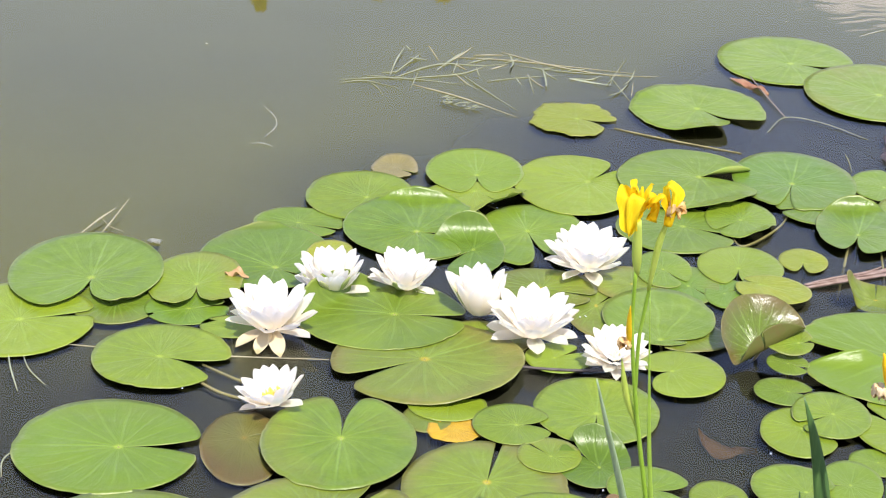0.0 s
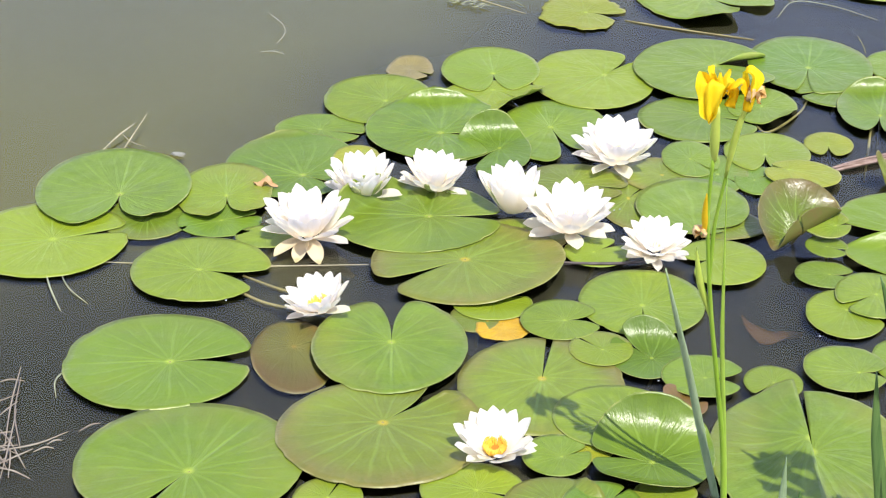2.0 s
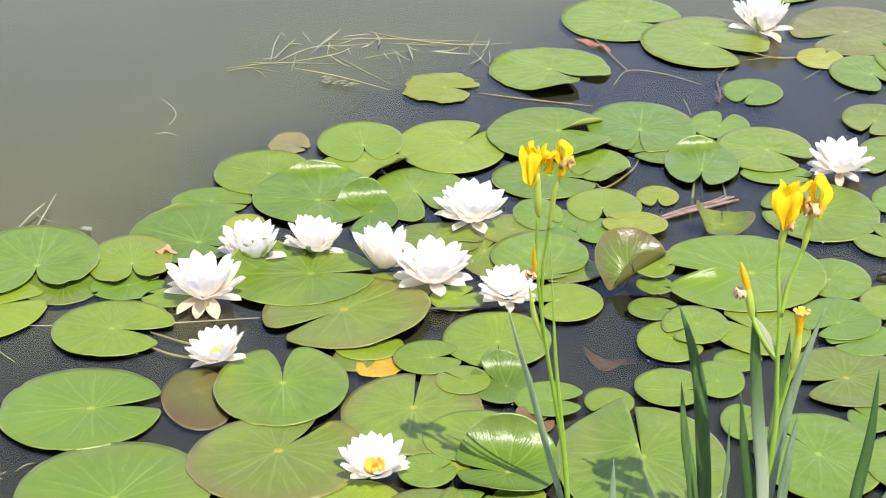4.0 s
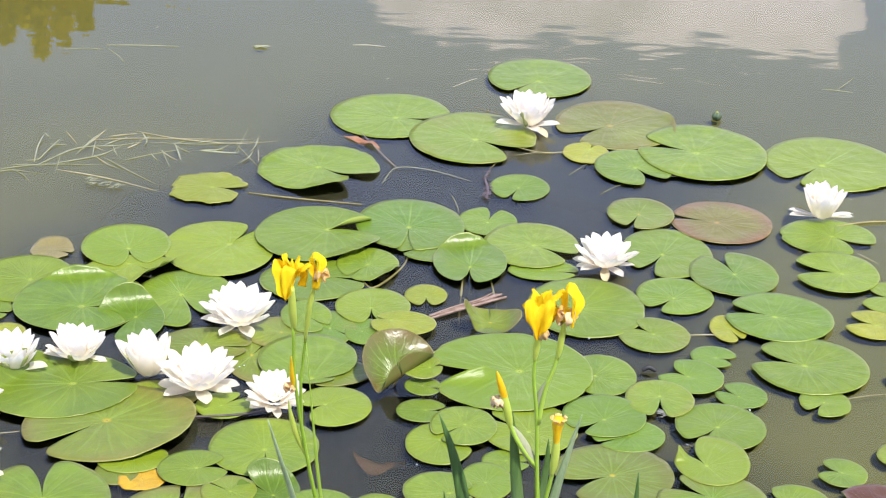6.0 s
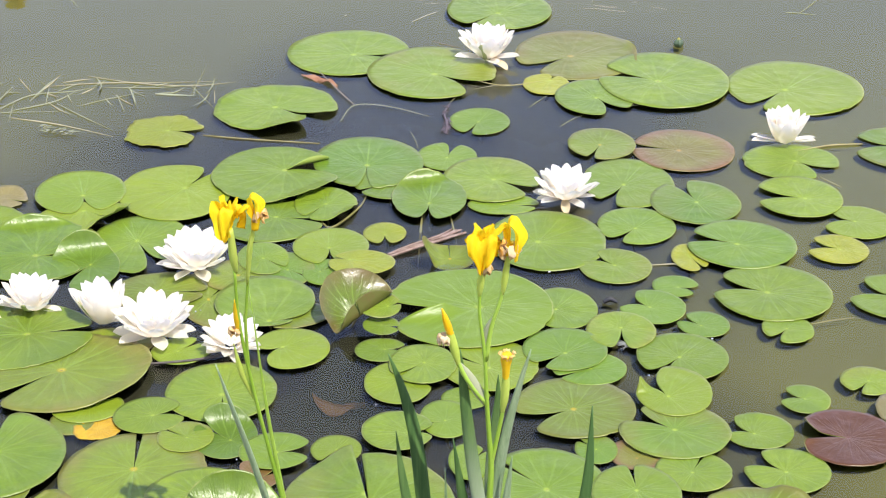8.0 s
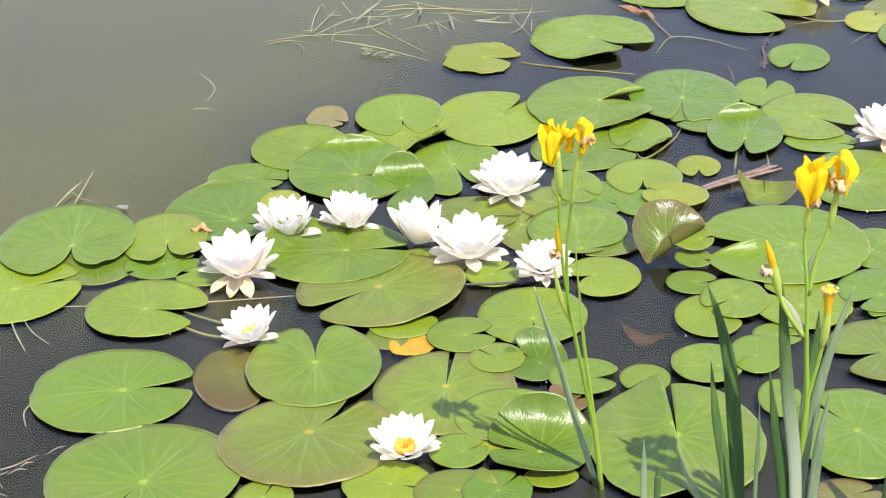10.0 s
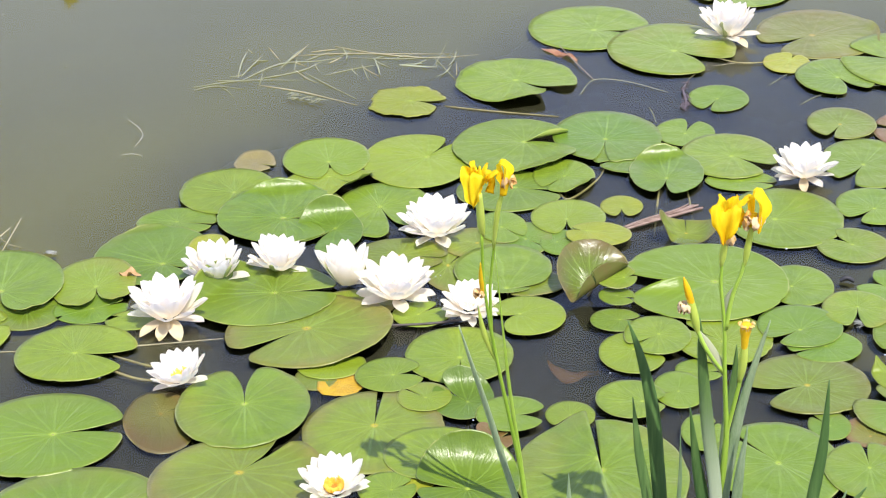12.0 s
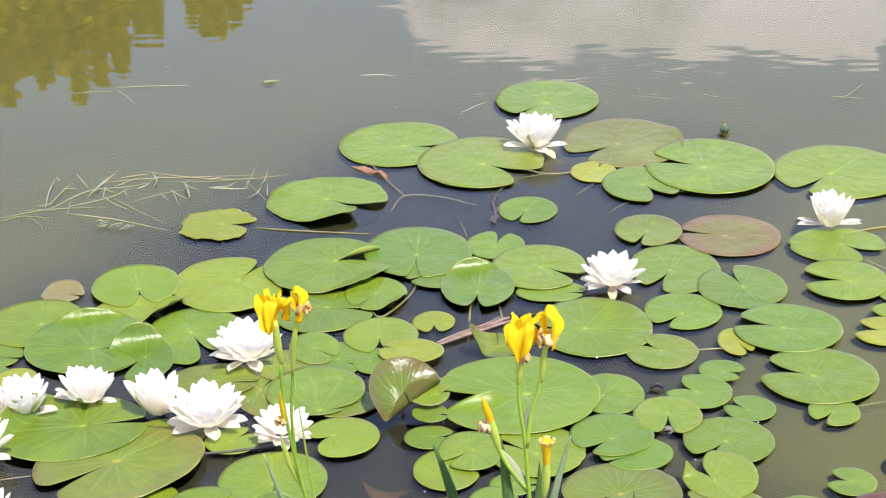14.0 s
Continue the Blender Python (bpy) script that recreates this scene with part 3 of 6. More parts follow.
# ---- floating leaves ----
# style: (material, label, curls as (direction, half width, height, start), wave, ruffle of the rim)
STYLES = {
    "green": ("green", "round green water lily pad floating flat on the pond", [], 0.002, 0.004),
    "broad": ("dark", "large fresh green water lily pad floating flat", [], 0.003, 0.0015),
    "dark": ("dark", "deep green water lily pad with wide notch over others", [(-60, 60, 0.016, 0.3)], 0.004, 0.004),
    "yellowish": ("yellowish", "yellow-green young water lily pad floating on the pond", [], 0.002, 0.008),
    "torn": ("green", "green water lily pad with a torn brown patch", [(-70, 40, 0.010, 0.4)], 0.004, 0.010),
    "rimmed": ("dark", "green water lily pad with a pale lifted rim", [(125, 45, 0.028, 0.62)], 0.003, 0.004),
    "tan": ("tan", "withered tan water lily pad at the water's edge", [(90, 60, 0.012, 0.4)], 0.003, 0.02),
    "curled": ("glossy", "glossy green water lily pad with upturned far rim", [(118, 36, 0.026, 0.68)], 0.004, 0.004),
    "wavy": ("green", "green water lily pad with a wavy lifted rim", [(-45, 32, 0.013, 0.55)], 0.004, 0.006),
    "folded": ("green", "green water lily pad with its rim folded over", [(18, 24, 0.040, 0.45)], 0.003, 0.005),
    "creased": ("green", "green water lily pad with a creased lifted lobe", [(140, 32, 0.038, 0.35)], 0.004, 0.004),
    "olive": ("olive", "olive water lily pad tinged red-brown at the rim", [], 0.003, 0.004),
    "half_sunk": ("reddish", "old pad half sunk, green in the middle, maroon outside", [(-120, 50, 0.006, 0.4)], 0.003, 0.006),
    "faded": ("faded", "withered grey-brown water lily pad gone limp", [(150, 30, 0.006, 0.5)], 0.003, 0.012),
    "ruddy": ("ruddy", "brown-green water lily pad reddened by age, one edge curled", [], 0.003, 0.004),
    "maroon": ("maroon", "maroon old water lily pad half sunk in water", [], 0.003, 0.006),
    "pale_edge": ("olive", "large green water lily pad with one pale raised edge", [(42, 22, 0.014, 0.5)], 0.003, 0.004),
    "yellow": ("yellow", "dead bright yellow water lily leaf between green pads", [], 0.004, 0.03),
    "glossy": ("glossy", "shiny dark green water lily pad tilted up", [(98, 62, 0.046, 0.25)], 0.003, 0.004),
    "large": ("dark", "very large green water lily pad with folded notch", [(112, 13, 0.030, 0.35)], 0.005, 0.006),
    "reddish": ("reddish", "red-brown water lily pad floating on the pond", [], 0.002, 0.004),
    "lifted": ("green", "green water lily pad with a lifted wavy rim", [(-58, 42, 0.020, 0.4), (150, 25, 0.006, 0.7)], 0.004, 0.016),
    "jagged": ("yellowish", "yellow-green water lily pad with a ragged edge", [], 0.003, 0.05),
    "glossy_lobe": ("green", "very large green water lily pad with a shiny lobe", [(-156, 15, 0.024, 0.10)], 0.003, 0.003),
    "turned_tip": ("green", "green water lily pad with a pale turned-up tip", [(150, 16, 0.022, 0.6)], 0.003, 0.006),
    "dark_red": ("dark_red", "dark wine-red water lily pad with torn notch", [(168, 26, 0.018, 0.5)], 0.003, 0.006),
    "cupped": ("cup", "cupped green and maroon pad standing half upright", [(75, 60, 0.045, 0.35)], 0.003, 0.004),
    "rolled": ("olive", "rolled olive water lily pad shaped like a boat", [(-90, 80, 0.050, 0.05)], 0.003, 0.004),
}
pad_count = 0


def lily_pad(x, y, layer, rx, ry, rot, hub, notch, gap, style="green", sink=0.0, bends=None, folds=(), lean=None):
    """A floating leaf: half axes and turn of its outline, its hub beside the centre, where the notch opens and how wide, in degrees.
    folds: (x, y, direction, angle, radius, lobe), lines to whose left the blade bends up, or down where the angle is negative; lobe 1 or 2 keeps it to one side of the notch, 3 to the lower x of side 1.
    lean: turns about x and y in degrees and the height of a leaf that stands tilted."""
    global pad_count
    pad_count += 1
    dice = random.Random(pad_count)
    mat, label, curls, wave, ruffle = STYLES[style]
    curls = curls if bends is None else bends
    size = (rx + ry) / 2
    rays, rings = (110, 10) if size > 0.06 else (72, 7)
    rings = 28 if folds else rings
    half = max(gap / 2, 1.2)
    phases = [dice.uniform(0, 6.28) for _ in range(6)]
    turn = radians(rot)
    base = 0.0012 + 0.0023 * layer - sink
    tilt = (dice.uniform(-1, 1) * 0.005, dice.uniform(-1, 1) * 0.005)
    blunt = dice.uniform(0.05, 0.13)

    def rim(angle):
        """Distance from the hub to the outline."""
        dx, dy = math.cos(angle), math.sin(angle)
        c, s = math.cos(-turn), math.sin(-turn)
        ex, ey = (dx * c - dy * s) / rx, (dx * s + dy * c) / ry
        hx, hy = (hub[0] * c - hub[1] * s) / rx, (hub[0] * s + hub[1] * c) / ry
        a, b, d = ex * ex + ey * ey, 2 * (ex * hx + ey * hy), hx * hx + hy * hy - 1
        return (-b + math.sqrt(max(b * b - 4 * a * d, 1e-9))) / (2 * a)

    nibbles = [(dice.uniform(0, 360), dice.uniform(1.2, 4.5), dice.uniform(0.006, 0.030)) for _ in range(dice.choice((2, 3, 4, 6, 8)))]
    top, low, uvs = [], [], []
    for k in range(rays + 1):
        share = k / rays
        share = share - 0.10 * math.sin(2 * math.pi * share) / (2 * math.pi)
        degrees_on = notch + half + share * (360 - 2 * half)
        a = radians(degrees_on)
        r_rim = rim(a)
        r_rim *= 1 + ruffle * (math.sin(5 * a + phases[0]) + 0.6 * math.sin(11 * a + phases[1]) + 0.4 * math.sin(23 * a + phases[2]))
        r_rim *= 1 + dice.uniform(-0.004, 0.004)
        for way, width, deep in nibbles:
            off = (degrees_on - way + 180) % 360 - 180
            r_rim *= 1 - deep * math.exp(-((off / width) ** 2))
        from_notch = min(share, 1 - share) * (360 - 2 * half)
        r_rim *= 1 - blunt * math.exp(-((from_notch / 3.5) ** 1.3)) * (1 if gap > 6 else 0.4)
        for i in range(rings + 1):
            s = (i / rings) ** 0.85
            r = r_rim * s
            bow = half * 0.92 * math.exp(-(from_notch / 25.0)) * (1 - s**1.6)
            aa = radians(degrees_on - bow if share < 0.5 else degrees_on + bow) if gap > 6 else a
            lift = 0.0
            for way, width, high, begin in curls:
                off = (degrees_on - way + 180) % 360 - 180
                part_up = max(0.0, (s - begin) / (1 - begin))
                lift += high * math.exp(-((off / width) ** 4)) * part_up**1.5
            px = hub[0] + math.cos(aa) * (r - 0.35 * lift)
            py = hub[1] + math.sin(aa) * (r - 0.35 * lift)
            z = base + lift + px * tilt[0] + py * tilt[1]
            z += 0.22 * wave * s * s * (math.sin(3 * a + phases[3]) + 0.6 * math.sin(5 * a + phases[4])) * size / 0.12
            z -= 0.002 * math.exp(-((s / 0.12) ** 2)) * size / 0.12
            z = max(z, 0.0012 + 0.0012 * layer) if sink == 0 else z
            nx, ny, nz = 0.0, 0.0, 1.0
            for fx, fy, way, angle, bow_radius, lobe in folds:
                c, t = math.cos(radians(way)), math.sin(radians(way))
                d = (py - fy) * c - (px - fx) * t
                d *= min(1.0, max(0.0, (fx - px) / 0.05)) if lobe == 3 else 1.0
                if d <= 0 or (lobe in (1, 3) and share > 0.5) or (lobe == 2 and share < 0.5):
                    continue
                theta = min(d / bow_radius, radians(abs(angle)))
                left = d - theta * bow_radius
                move = bow_radius * math.sin(theta) + left * math.cos(theta) - d
                px, py, z = px - t * move, py + c * move, z + math.copysign(bow_radius * (1 - math.cos(theta)) + left * math.sin(theta), angle)
                nx, ny, nz = t * math.sin(math.copysign(theta, angle)), -c * math.sin(math.copysign(theta, angle)), math.cos(theta)
            top.append((px, py, z))
            low.append((px - 0.0010 * nx, py - 0.0010 * ny, z - 0.0010 * nz))
            uvs.append((share, s))
    n, m = rings + 1, len(top)
    faces, marks = [], []
    for k in range(rays):
        for i in range(rings):
            a = k * n + i
            faces.append((a, a + 1, a + n + 1, a + n))
            marks.append(0)
            faces.append((m + a, m + a + n, m + a + n + 1, m + a + 1))
            marks.append(1)
        a = k * n + rings
        faces.append((a, m + a, m + a + n, a + n))
        marks.append(0)
    for i in range(rings):
        faces.append((i, m + i, m + i + 1, i + 1))
        a = rays * n + i
        faces.append((a, a + 1, m + a + 1, m + a))
        marks += [1, 1]
    ob = new("lily_pad", mesh_of("lily_pad", top + low, faces, [PAD[mat], PAD_BELOW_RED if mat == "cup" else PAD_BELOW_DARK if style == "rolled" else PAD_BELOW], uvs * 2, marks))
    ob.matrix_world = pose(x, y, lean[2], lean[0], lean[1], 0) if lean else pose(x, y, 0)
    part("leaf_stalk", tube([(hub[0], hub[1], base - 0.002), (hub[0] + dice.uniform(-0.006, 0.006), hub[1] - 0.004, -0.025), (hub[0] + dice.uniform(-0.012, 0.012), hub[1] + 0.004, -0.055)], [0.0026, 0.0028], 5, 5), STALK, ob)
    return tagged(ob, label, "lily pad", "floating lily pads")


lily_pad(-0.584, 0.372, 5, 0.137, 0.150, 11, (0.020, -0.024), -78, 54, "dark", bends=[(-50, 20, 0.008, 0.5)])
lily_pad(-0.636, 0.185, 1, 0.138, 0.134, 11, (0.010, -0.000), 27, 9, "green")
lily_pad(-0.495, 0.293, 0, 0.079, 0.079, 11, (-0.002, 0.005), 108, 2, "green")
lily_pad(-0.388, 0.401, 3, 0.084, 0.113, 11, (0.007, -0.014), -72, 30, "torn")
lily_pad(-0.371, 0.308, 0, 0.074, 0.060, 11, (0.004, 0.000), 31, 8, "green")
lily_pad(-0.298, 0.533, 2, 0.124, 0.131, 11, (0.028, -0.038), -21, 19, "rimmed", bends=[], folds=[(-0.065, 0.092, 22, 66, 0.026, 0)])
lily_pad(-0.288, 0.692, 1, 0.087, 0.067, 11, (0.000, -0.001), -6, 7, "green")
lily_pad(-0.209, 0.845, 2, 0.108, 0.117, 11, (0.016, -0.007), -11, 10, "green")
lily_pad(-0.178, 0.998, 1, 0.048, 0.051, 11, (0.000, -0.000), -22, 12, "tan")
lily_pad(-0.066, 0.737, 3, 0.141, 0.142, 11, (0.005, -0.024), -0, 58, "curled", bends=[], folds=[(-0.02, 0.102, 12, 66, 0.028, 0)])
lily_pad(-0.017, 1.023, 3, 0.100, 0.113, 11, (0.009, -0.020), -76, 34, "green")
lily_pad(0.010, 0.897, 2, 0.109, 0.077, 11, (-0.006, 0.034), -32, 8, "wavy", bends=[(-35, 38, 0.030, 0.45)], folds=())
lily_pad(0.191, 1.025, 2, 0.124, 0.148, 11, (0.022, 0.024), 61, 19, "green", folds=[(0.05, 0.060, 40, 46, 0.012, 2)])
lily_pad(0.151, 0.773, 1, 0.106, 0.139, 11, (-0.013, 0.015), -65, 20, "wavy")
lily_pad(0.048, 0.665, 2, 0.071, 0.104, 11, (0.011, 0.010), -119, 21, "curled", bends=[], folds=[(0.0, 0.034, 20, 72, 0.044, 0)])
lily_pad(0.409, 1.108, 4, 0.144, 0.153, 11, (0.021, 0.025), 4, 43, "folded", bends=[(-62, 30, 0.014, 0.6)], folds=[(0.022, 0.030, 212, 122, 0.010, 1)])
lily_pad(0.618, 1.178, 3, 0.126, 0.146, 11, (-0.003, -0.018), -92, 16, "green")
lily_pad(0.672, 1.068, 2, 0.085, 0.088, 11, (0.003, 0.005), -147, 7, "green")
lily_pad(0.414, 0.881, 1, 0.118, 0.105, 11, (0.010, 0.019), -11, 15, "green")
lily_pad(0.529, 0.959, 2, 0.069, 0.087, 11, (0.000, -0.001), -123, 8, "wavy")
lily_pad(-0.040, 0.370, 4, 0.152, 0.124, 11, (0.024, 0.010), 8, 12, "creased", bends=[], folds=[(-0.075, 0.030, 62, 62, 0.016, 0)])
lily_pad(0.079, 0.239, 3, 0.163, 0.142, 11, (-0.009, 0.009), -136, 12, "olive", bends=[(-15, 45, 0.014, 0.6)])
lily_pad(-0.350, 0.134, 2, 0.115, 0.107, 11, (-0.002, -0.002), -6, 32, "green")
lily_pad(-0.329, -0.145, 2, 0.144, 0.134, 11, (0.018, 0.002), 15, 21, "broad")
lily_pad(-0.138, -0.078, 0, 0.066, 0.106, 18, (-0.006, 0.030), 35, 6, "half_sunk", sink=0.007)
lily_pad(0.005, -0.039, 4, 0.120, 0.137, 11, (0.001, 0.009), 102, 23, "broad")
lily_pad(0.042, -0.265, 3, 0.151, 0.133, 11, (-0.003, 0.025), 54, 16, "pale_edge")
lily_pad(-0.205, -0.385, 2, 0.160, 0.145, 11, (0.006, -0.020), -112, 12, "broad")
lily_pad(0.003, -0.423, 1, 0.048, 0.044, 11, (0.000, -0.000), 79, 6, "green")
lily_pad(0.249, -0.098, 2, 0.126, 0.132, 11, (-0.003, 0.020), 92, 6, "olive")
lily_pad(0.138, 0.122, 1, 0.064, 0.051, 11, (0.000, 0.009), 34, 14, "green")
lily_pad(0.165, 0.055, 0, 0.044, 0.037, 11, (0.000, -0.000), 157, 11, "yellow")
lily_pad(0.116, 0.077, 0, 0.040, 0.043, 11, (0.000, -0.000), 138, 4, "olive")
lily_pad(0.252, 0.088, 3, 0.064, 0.061, 11, (0.006, -0.001), 16, 43, "green")
lily_pad(0.371, 0.170, 2, 0.101, 0.103, 11, (0.002, -0.010), -83, 22, "green")
lily_pad(0.323, 0.016, 3, 0.049, 0.049, 11, (0.003, -0.003), 147, 5, "green")
lily_pad(0.391, 0.019, 2, 0.057, 0.071, 11, (0.011, -0.012), 140, 11, "curled", bends=[], folds=[(0, 0.010, 10, 58, 0.044, 0)])
lily_pad(0.482, -0.030, 3, 0.063, 0.058, 11, (0.003, -0.005), 6, 42, "green")
lily_pad(0.365, -0.162, 3, 0.092, 0.081, 11, (0.011, -0.006), 43, 5, "green")
lily_pad(0.425, -0.245, 5, 0.088, 0.096, 6, (0.002, -0.026), 174, 14, "glossy", bends=[], folds=[(0, 0.004, 6, 74, 0.066, 0), (0, -0.056, 176, 26, 0.05, 0)])
lily_pad(0.458, -0.100, 1, 0.036, 0.040, 11, (0.004, -0.006), 40, 26, "maroon", folds=[(0.004, -0.006, 100, 30, 0.01, 0)])
lily_pad(0.585, -0.021, 1, 0.044, 0.046, 11, (0.000, -0.000), -122, 8, "green")
lily_pad(0.192, -0.372, 2, 0.072, 0.062, 11, (0.006, 0.001), -8, 15, "green")
lily_pad(0.307, -0.382, 3, 0.070, 0.058, 11, (0.001, 0.002), -6, 11, "pale_edge")
lily_pad(0.294, -0.273, 3, 0.049, 0.050, 11, (0.008, -0.002), 38, 16, "green")
lily_pad(0.337, -0.243, 1, 0.035, 0.030, 11, (0.000, -0.000), 161, 9, "yellowish")
lily_pad(0.370, -0.378, 4, 0.056, 0.054, 11, (0.002, -0.000), 60, 7, "green")
lily_pad(0.450, -0.321, 0, 0.044, 0.030, 11, (0.000, -0.000), 40, 9, "green")
lily_pad(0.645, -0.211, 3, 0.145, 0.172, 4, (-0.000, 0.020), 98, 4, "large", bends=[], folds=[(-0.085, 0.05, -82, 24, 0.060, 1), (-0.026, 0.05, -80, -58, 0.026, 1)])
lily_pad(0.965, 2.227, 2, 0.147, 0.163, 1, (-0.005, -0.031), -131, 7, "green")
lily_pad(0.551, 1.899, 1, 0.162, 0.169, 1, (0.015, -0.019), -7, 29, "green")
lily_pad(0.770, 1.748, 2, 0.166, 0.182, 1, (0.007, -0.015), -39, 35, "green")
lily_pad(1.154, 1.875, 1, 0.163, 0.180, 1, (-0.018, -0.012), -142, 24, "ruddy", bends=[(8, 26, 0.014, 0.86)])
lily_pad(1.360, 1.683, 3, 0.166, 0.191, 1, (-0.016, -0.008), 154, 28, "green")
lily_pad(1.060, 1.665, 1, 0.060, 0.072, 1, (0.012, 0.027), 70, 35, "yellowish")
lily_pad(1.174, 1.573, 2, 0.099, 0.117, 1, (0.004, -0.005), -65, 37, "green")
lily_pad(1.686, 1.636, 1, 0.172, 0.181, 1, (-0.028, -0.015), -131, 14, "green")
lily_pad(0.385, 1.516, 1, 0.151, 0.155, 1, (-0.003, 0.005), -37, 30, "lifted")
lily_pad(0.127, 1.374, 1, 0.093, 0.097, 1, (0.008, 0.003), -11, 36, "jagged")
lily_pad(0.882, 1.426, 1, 0.073, 0.083, 1, (-0.003, -0.004), -112, 13, "green")
lily_pad(1.164, 1.283, 2, 0.080, 0.092, 0, (-0.005, -0.008), -111, 13, "olive")
lily_pad(1.352, 1.247, 1, 0.120, 0.123, 0, (-0.011, -0.002), 164, 14, "reddish")
lily_pad(1.204, 1.067, 1, 0.103, 0.132, 0, (-0.012, -0.011), -116, 24, "green")
lily_pad(1.341, 0.960, 2, 0.099, 0.112, 0, (0.002, -0.001), 106, 22, "green")
lily_pad(1.198, 0.846, 1, 0.084, 0.089, 0, (-0.004, -0.012), -130, 20, "green")
lily_pad(1.134, 0.659, 1, 0.075, 0.078, 0, (-0.001, 0.004), 139, 43, "green")
lily_pad(1.408, 0.748, 3, 0.115, 0.113, 0, (-0.010, 0.001), 160, 29, "green")
lily_pad(1.293, 0.697, 1, 0.039, 0.062, 0, (-0.000, -0.000), -69, 9, "yellowish")
lily_pad(1.436, 0.537, 2, 0.119, 0.119, -0, (-0.011, 0.001), 158, 37, "green")
lily_pad(1.592, 1.180, 1, 0.111, 0.101, 0, (0.010, 0.002), -46, 43, "green")
lily_pad(1.573, 0.985, 2, 0.096, 0.108, 0, (0.013, -0.010), 167, 39, "green")
lily_pad(1.676, 0.858, 1, 0.079, 0.081, 0, (-0.005, 0.005), 162, 70, "green")
lily_pad(1.606, 0.731, 1, 0.065, 0.068, 0, (0.005, -0.001), 158, 53, "yellowish")
lily_pad(1.879, 1.253, 1, 0.128, 0.127, -1, (-0.014, 0.009), 169, 45, "green")
lily_pad(2.026, 1.405, 2, 0.110, 0.133, -1, (-0.001, -0.002), -147, 8, "green")
lily_pad(1.682, 0.520, 1, 0.098, 0.095, -1, (-0.003, -0.003), 150, 54, "green")
lily_pad(1.440, 0.392, 1, 0.050, 0.056, -0, (-0.002, -0.000), -128, 28, "green")
lily_pad(1.280, 0.412, 1, 0.051, 0.052, -0, (-0.006, -0.005), 137, 34, "green")
lily_pad(1.189, 0.480, 2, 0.066, 0.071, -0, (-0.006, -0.001), 143, 65, "green")
lily_pad(1.246, 0.570, 1, 0.047, 0.046, -0, (0.005, -0.005), -19, 44, "green")
lily_pad(1.117, 0.383, 3, 0.067, 0.073, -0, (0.001, 0.010), -95, 21, "green")
lily_pad(1.222, 0.286, 2, 0.086, 0.089, -1, (-0.006, -0.003), -129, 26, "green")
lily_pad(1.013, 0.481, 1, 0.068, 0.085, -0, (-0.015, -0.005), -123, 8, "green")
lily_pad(1.001, 0.780, 1, 0.125, 0.143, 0, (-0.020, -0.008), 177, 9, "green")
lily_pad(0.827, 0.476, 4, 0.166, 0.161, -0, (0.022, 0.001), -173, 28, "glossy_lobe", bends=[], folds=[(0.0, -0.044, 12, 64, 0.032, 3)])
lily_pad(0.659, 0.817, 1, 0.046, 0.051, 0, (0.000, -0.006), -88, 31, "yellowish")
lily_pad(0.547, 0.754, 2, 0.080, 0.084, 0, (-0.003, -0.009), -86, 31, "green")
lily_pad(0.614, 0.668, 4, 0.068, 0.056, 0, (-0.027, 0.015), 168, 25, "yellowish")
lily_pad(0.463, 0.652, 1, 0.055, 0.077, -0, (0.000, -0.001), -38, 11, "green")
lily_pad(0.534, 0.641, 1, 0.041, 0.057, -0, (-0.005, -0.000), 44, 12, "green")
lily_pad(0.427, 0.507, 4, 0.099, 0.105, -0, (0.014, -0.086), 14, 14, "green")
lily_pad(0.474, 0.459, 2, 0.082, 0.057, -0, (-0.000, -0.000), -122, 7, "olive")
lily_pad(0.652, 0.428, 0, 0.044, 0.042, -0, (0.019, -0.005), 31, 24, "green", lean=(10, 4, 0.042))
lily_pad(0.658, 0.384, 0, 0.036, 0.030, -0, (-0.000, -0.000), -8, 15, "green", lean=(8, 3, 0.020))
lily_pad(0.487, 0.325, 2, 0.075, 0.077, -1, (-0.015, 0.006), -145, 80, "green")
lily_pad(0.658, 0.321, 1, 0.050, 0.045, -0, (0.007, 0.002), -0, 39, "green")
lily_pad(0.691, 0.201, 1, 0.063, 0.076, 3, (0.002, 0.013), -10, 28, "green")
lily_pad(0.736, 0.261, 3, 0.063, 0.073, 3, (0.003, 0.004), -137, 13, "green")
lily_pad(0.860, 0.260, 2, 0.091, 0.095, 3, (-0.002, -0.012), 144, 12, "green")
lily_pad(0.691, 0.032, 3, 0.064, 0.064, 4, (0.020, -0.007), 7, 47, "green")
lily_pad(0.776, 0.076, 1, 0.047, 0.064, 4, (-0.002, -0.006), -163, 12, "green")
lily_pad(0.813, 0.149, 0, 0.045, 0.039, 4, (0.000, -0.000), -5, 16, "green")
lily_pad(1.004, 0.312, 3, 0.080, 0.081, -1, (-0.001, -0.016), -140, 20, "green")
lily_pad(1.044, 0.244, 2, 0.069, 0.062, -1, (0.002, -0.001), -154, 8, "green")
lily_pad(1.006, 0.107, 2, 0.109, 0.104, -1, (-0.003, -0.005), -155, 34, "olive")
lily_pad(1.188, 0.155, 4, 0.070, 0.087, -1, (-0.012, -0.020), 117, 52, "turned_tip")
lily_pad(1.174, 0.025, 3, 0.098, 0.090, -1, (0.000, 0.003), 145, 31, "green")
lily_pad(1.190, -0.099, 2, 0.065, 0.062, -1, (-0.003, -0.004), 64, 9, "green")
lily_pad(1.101, -0.039, 0, 0.048, 0.050, -1, (-0.002, -0.014), 46, 10, "reddish")
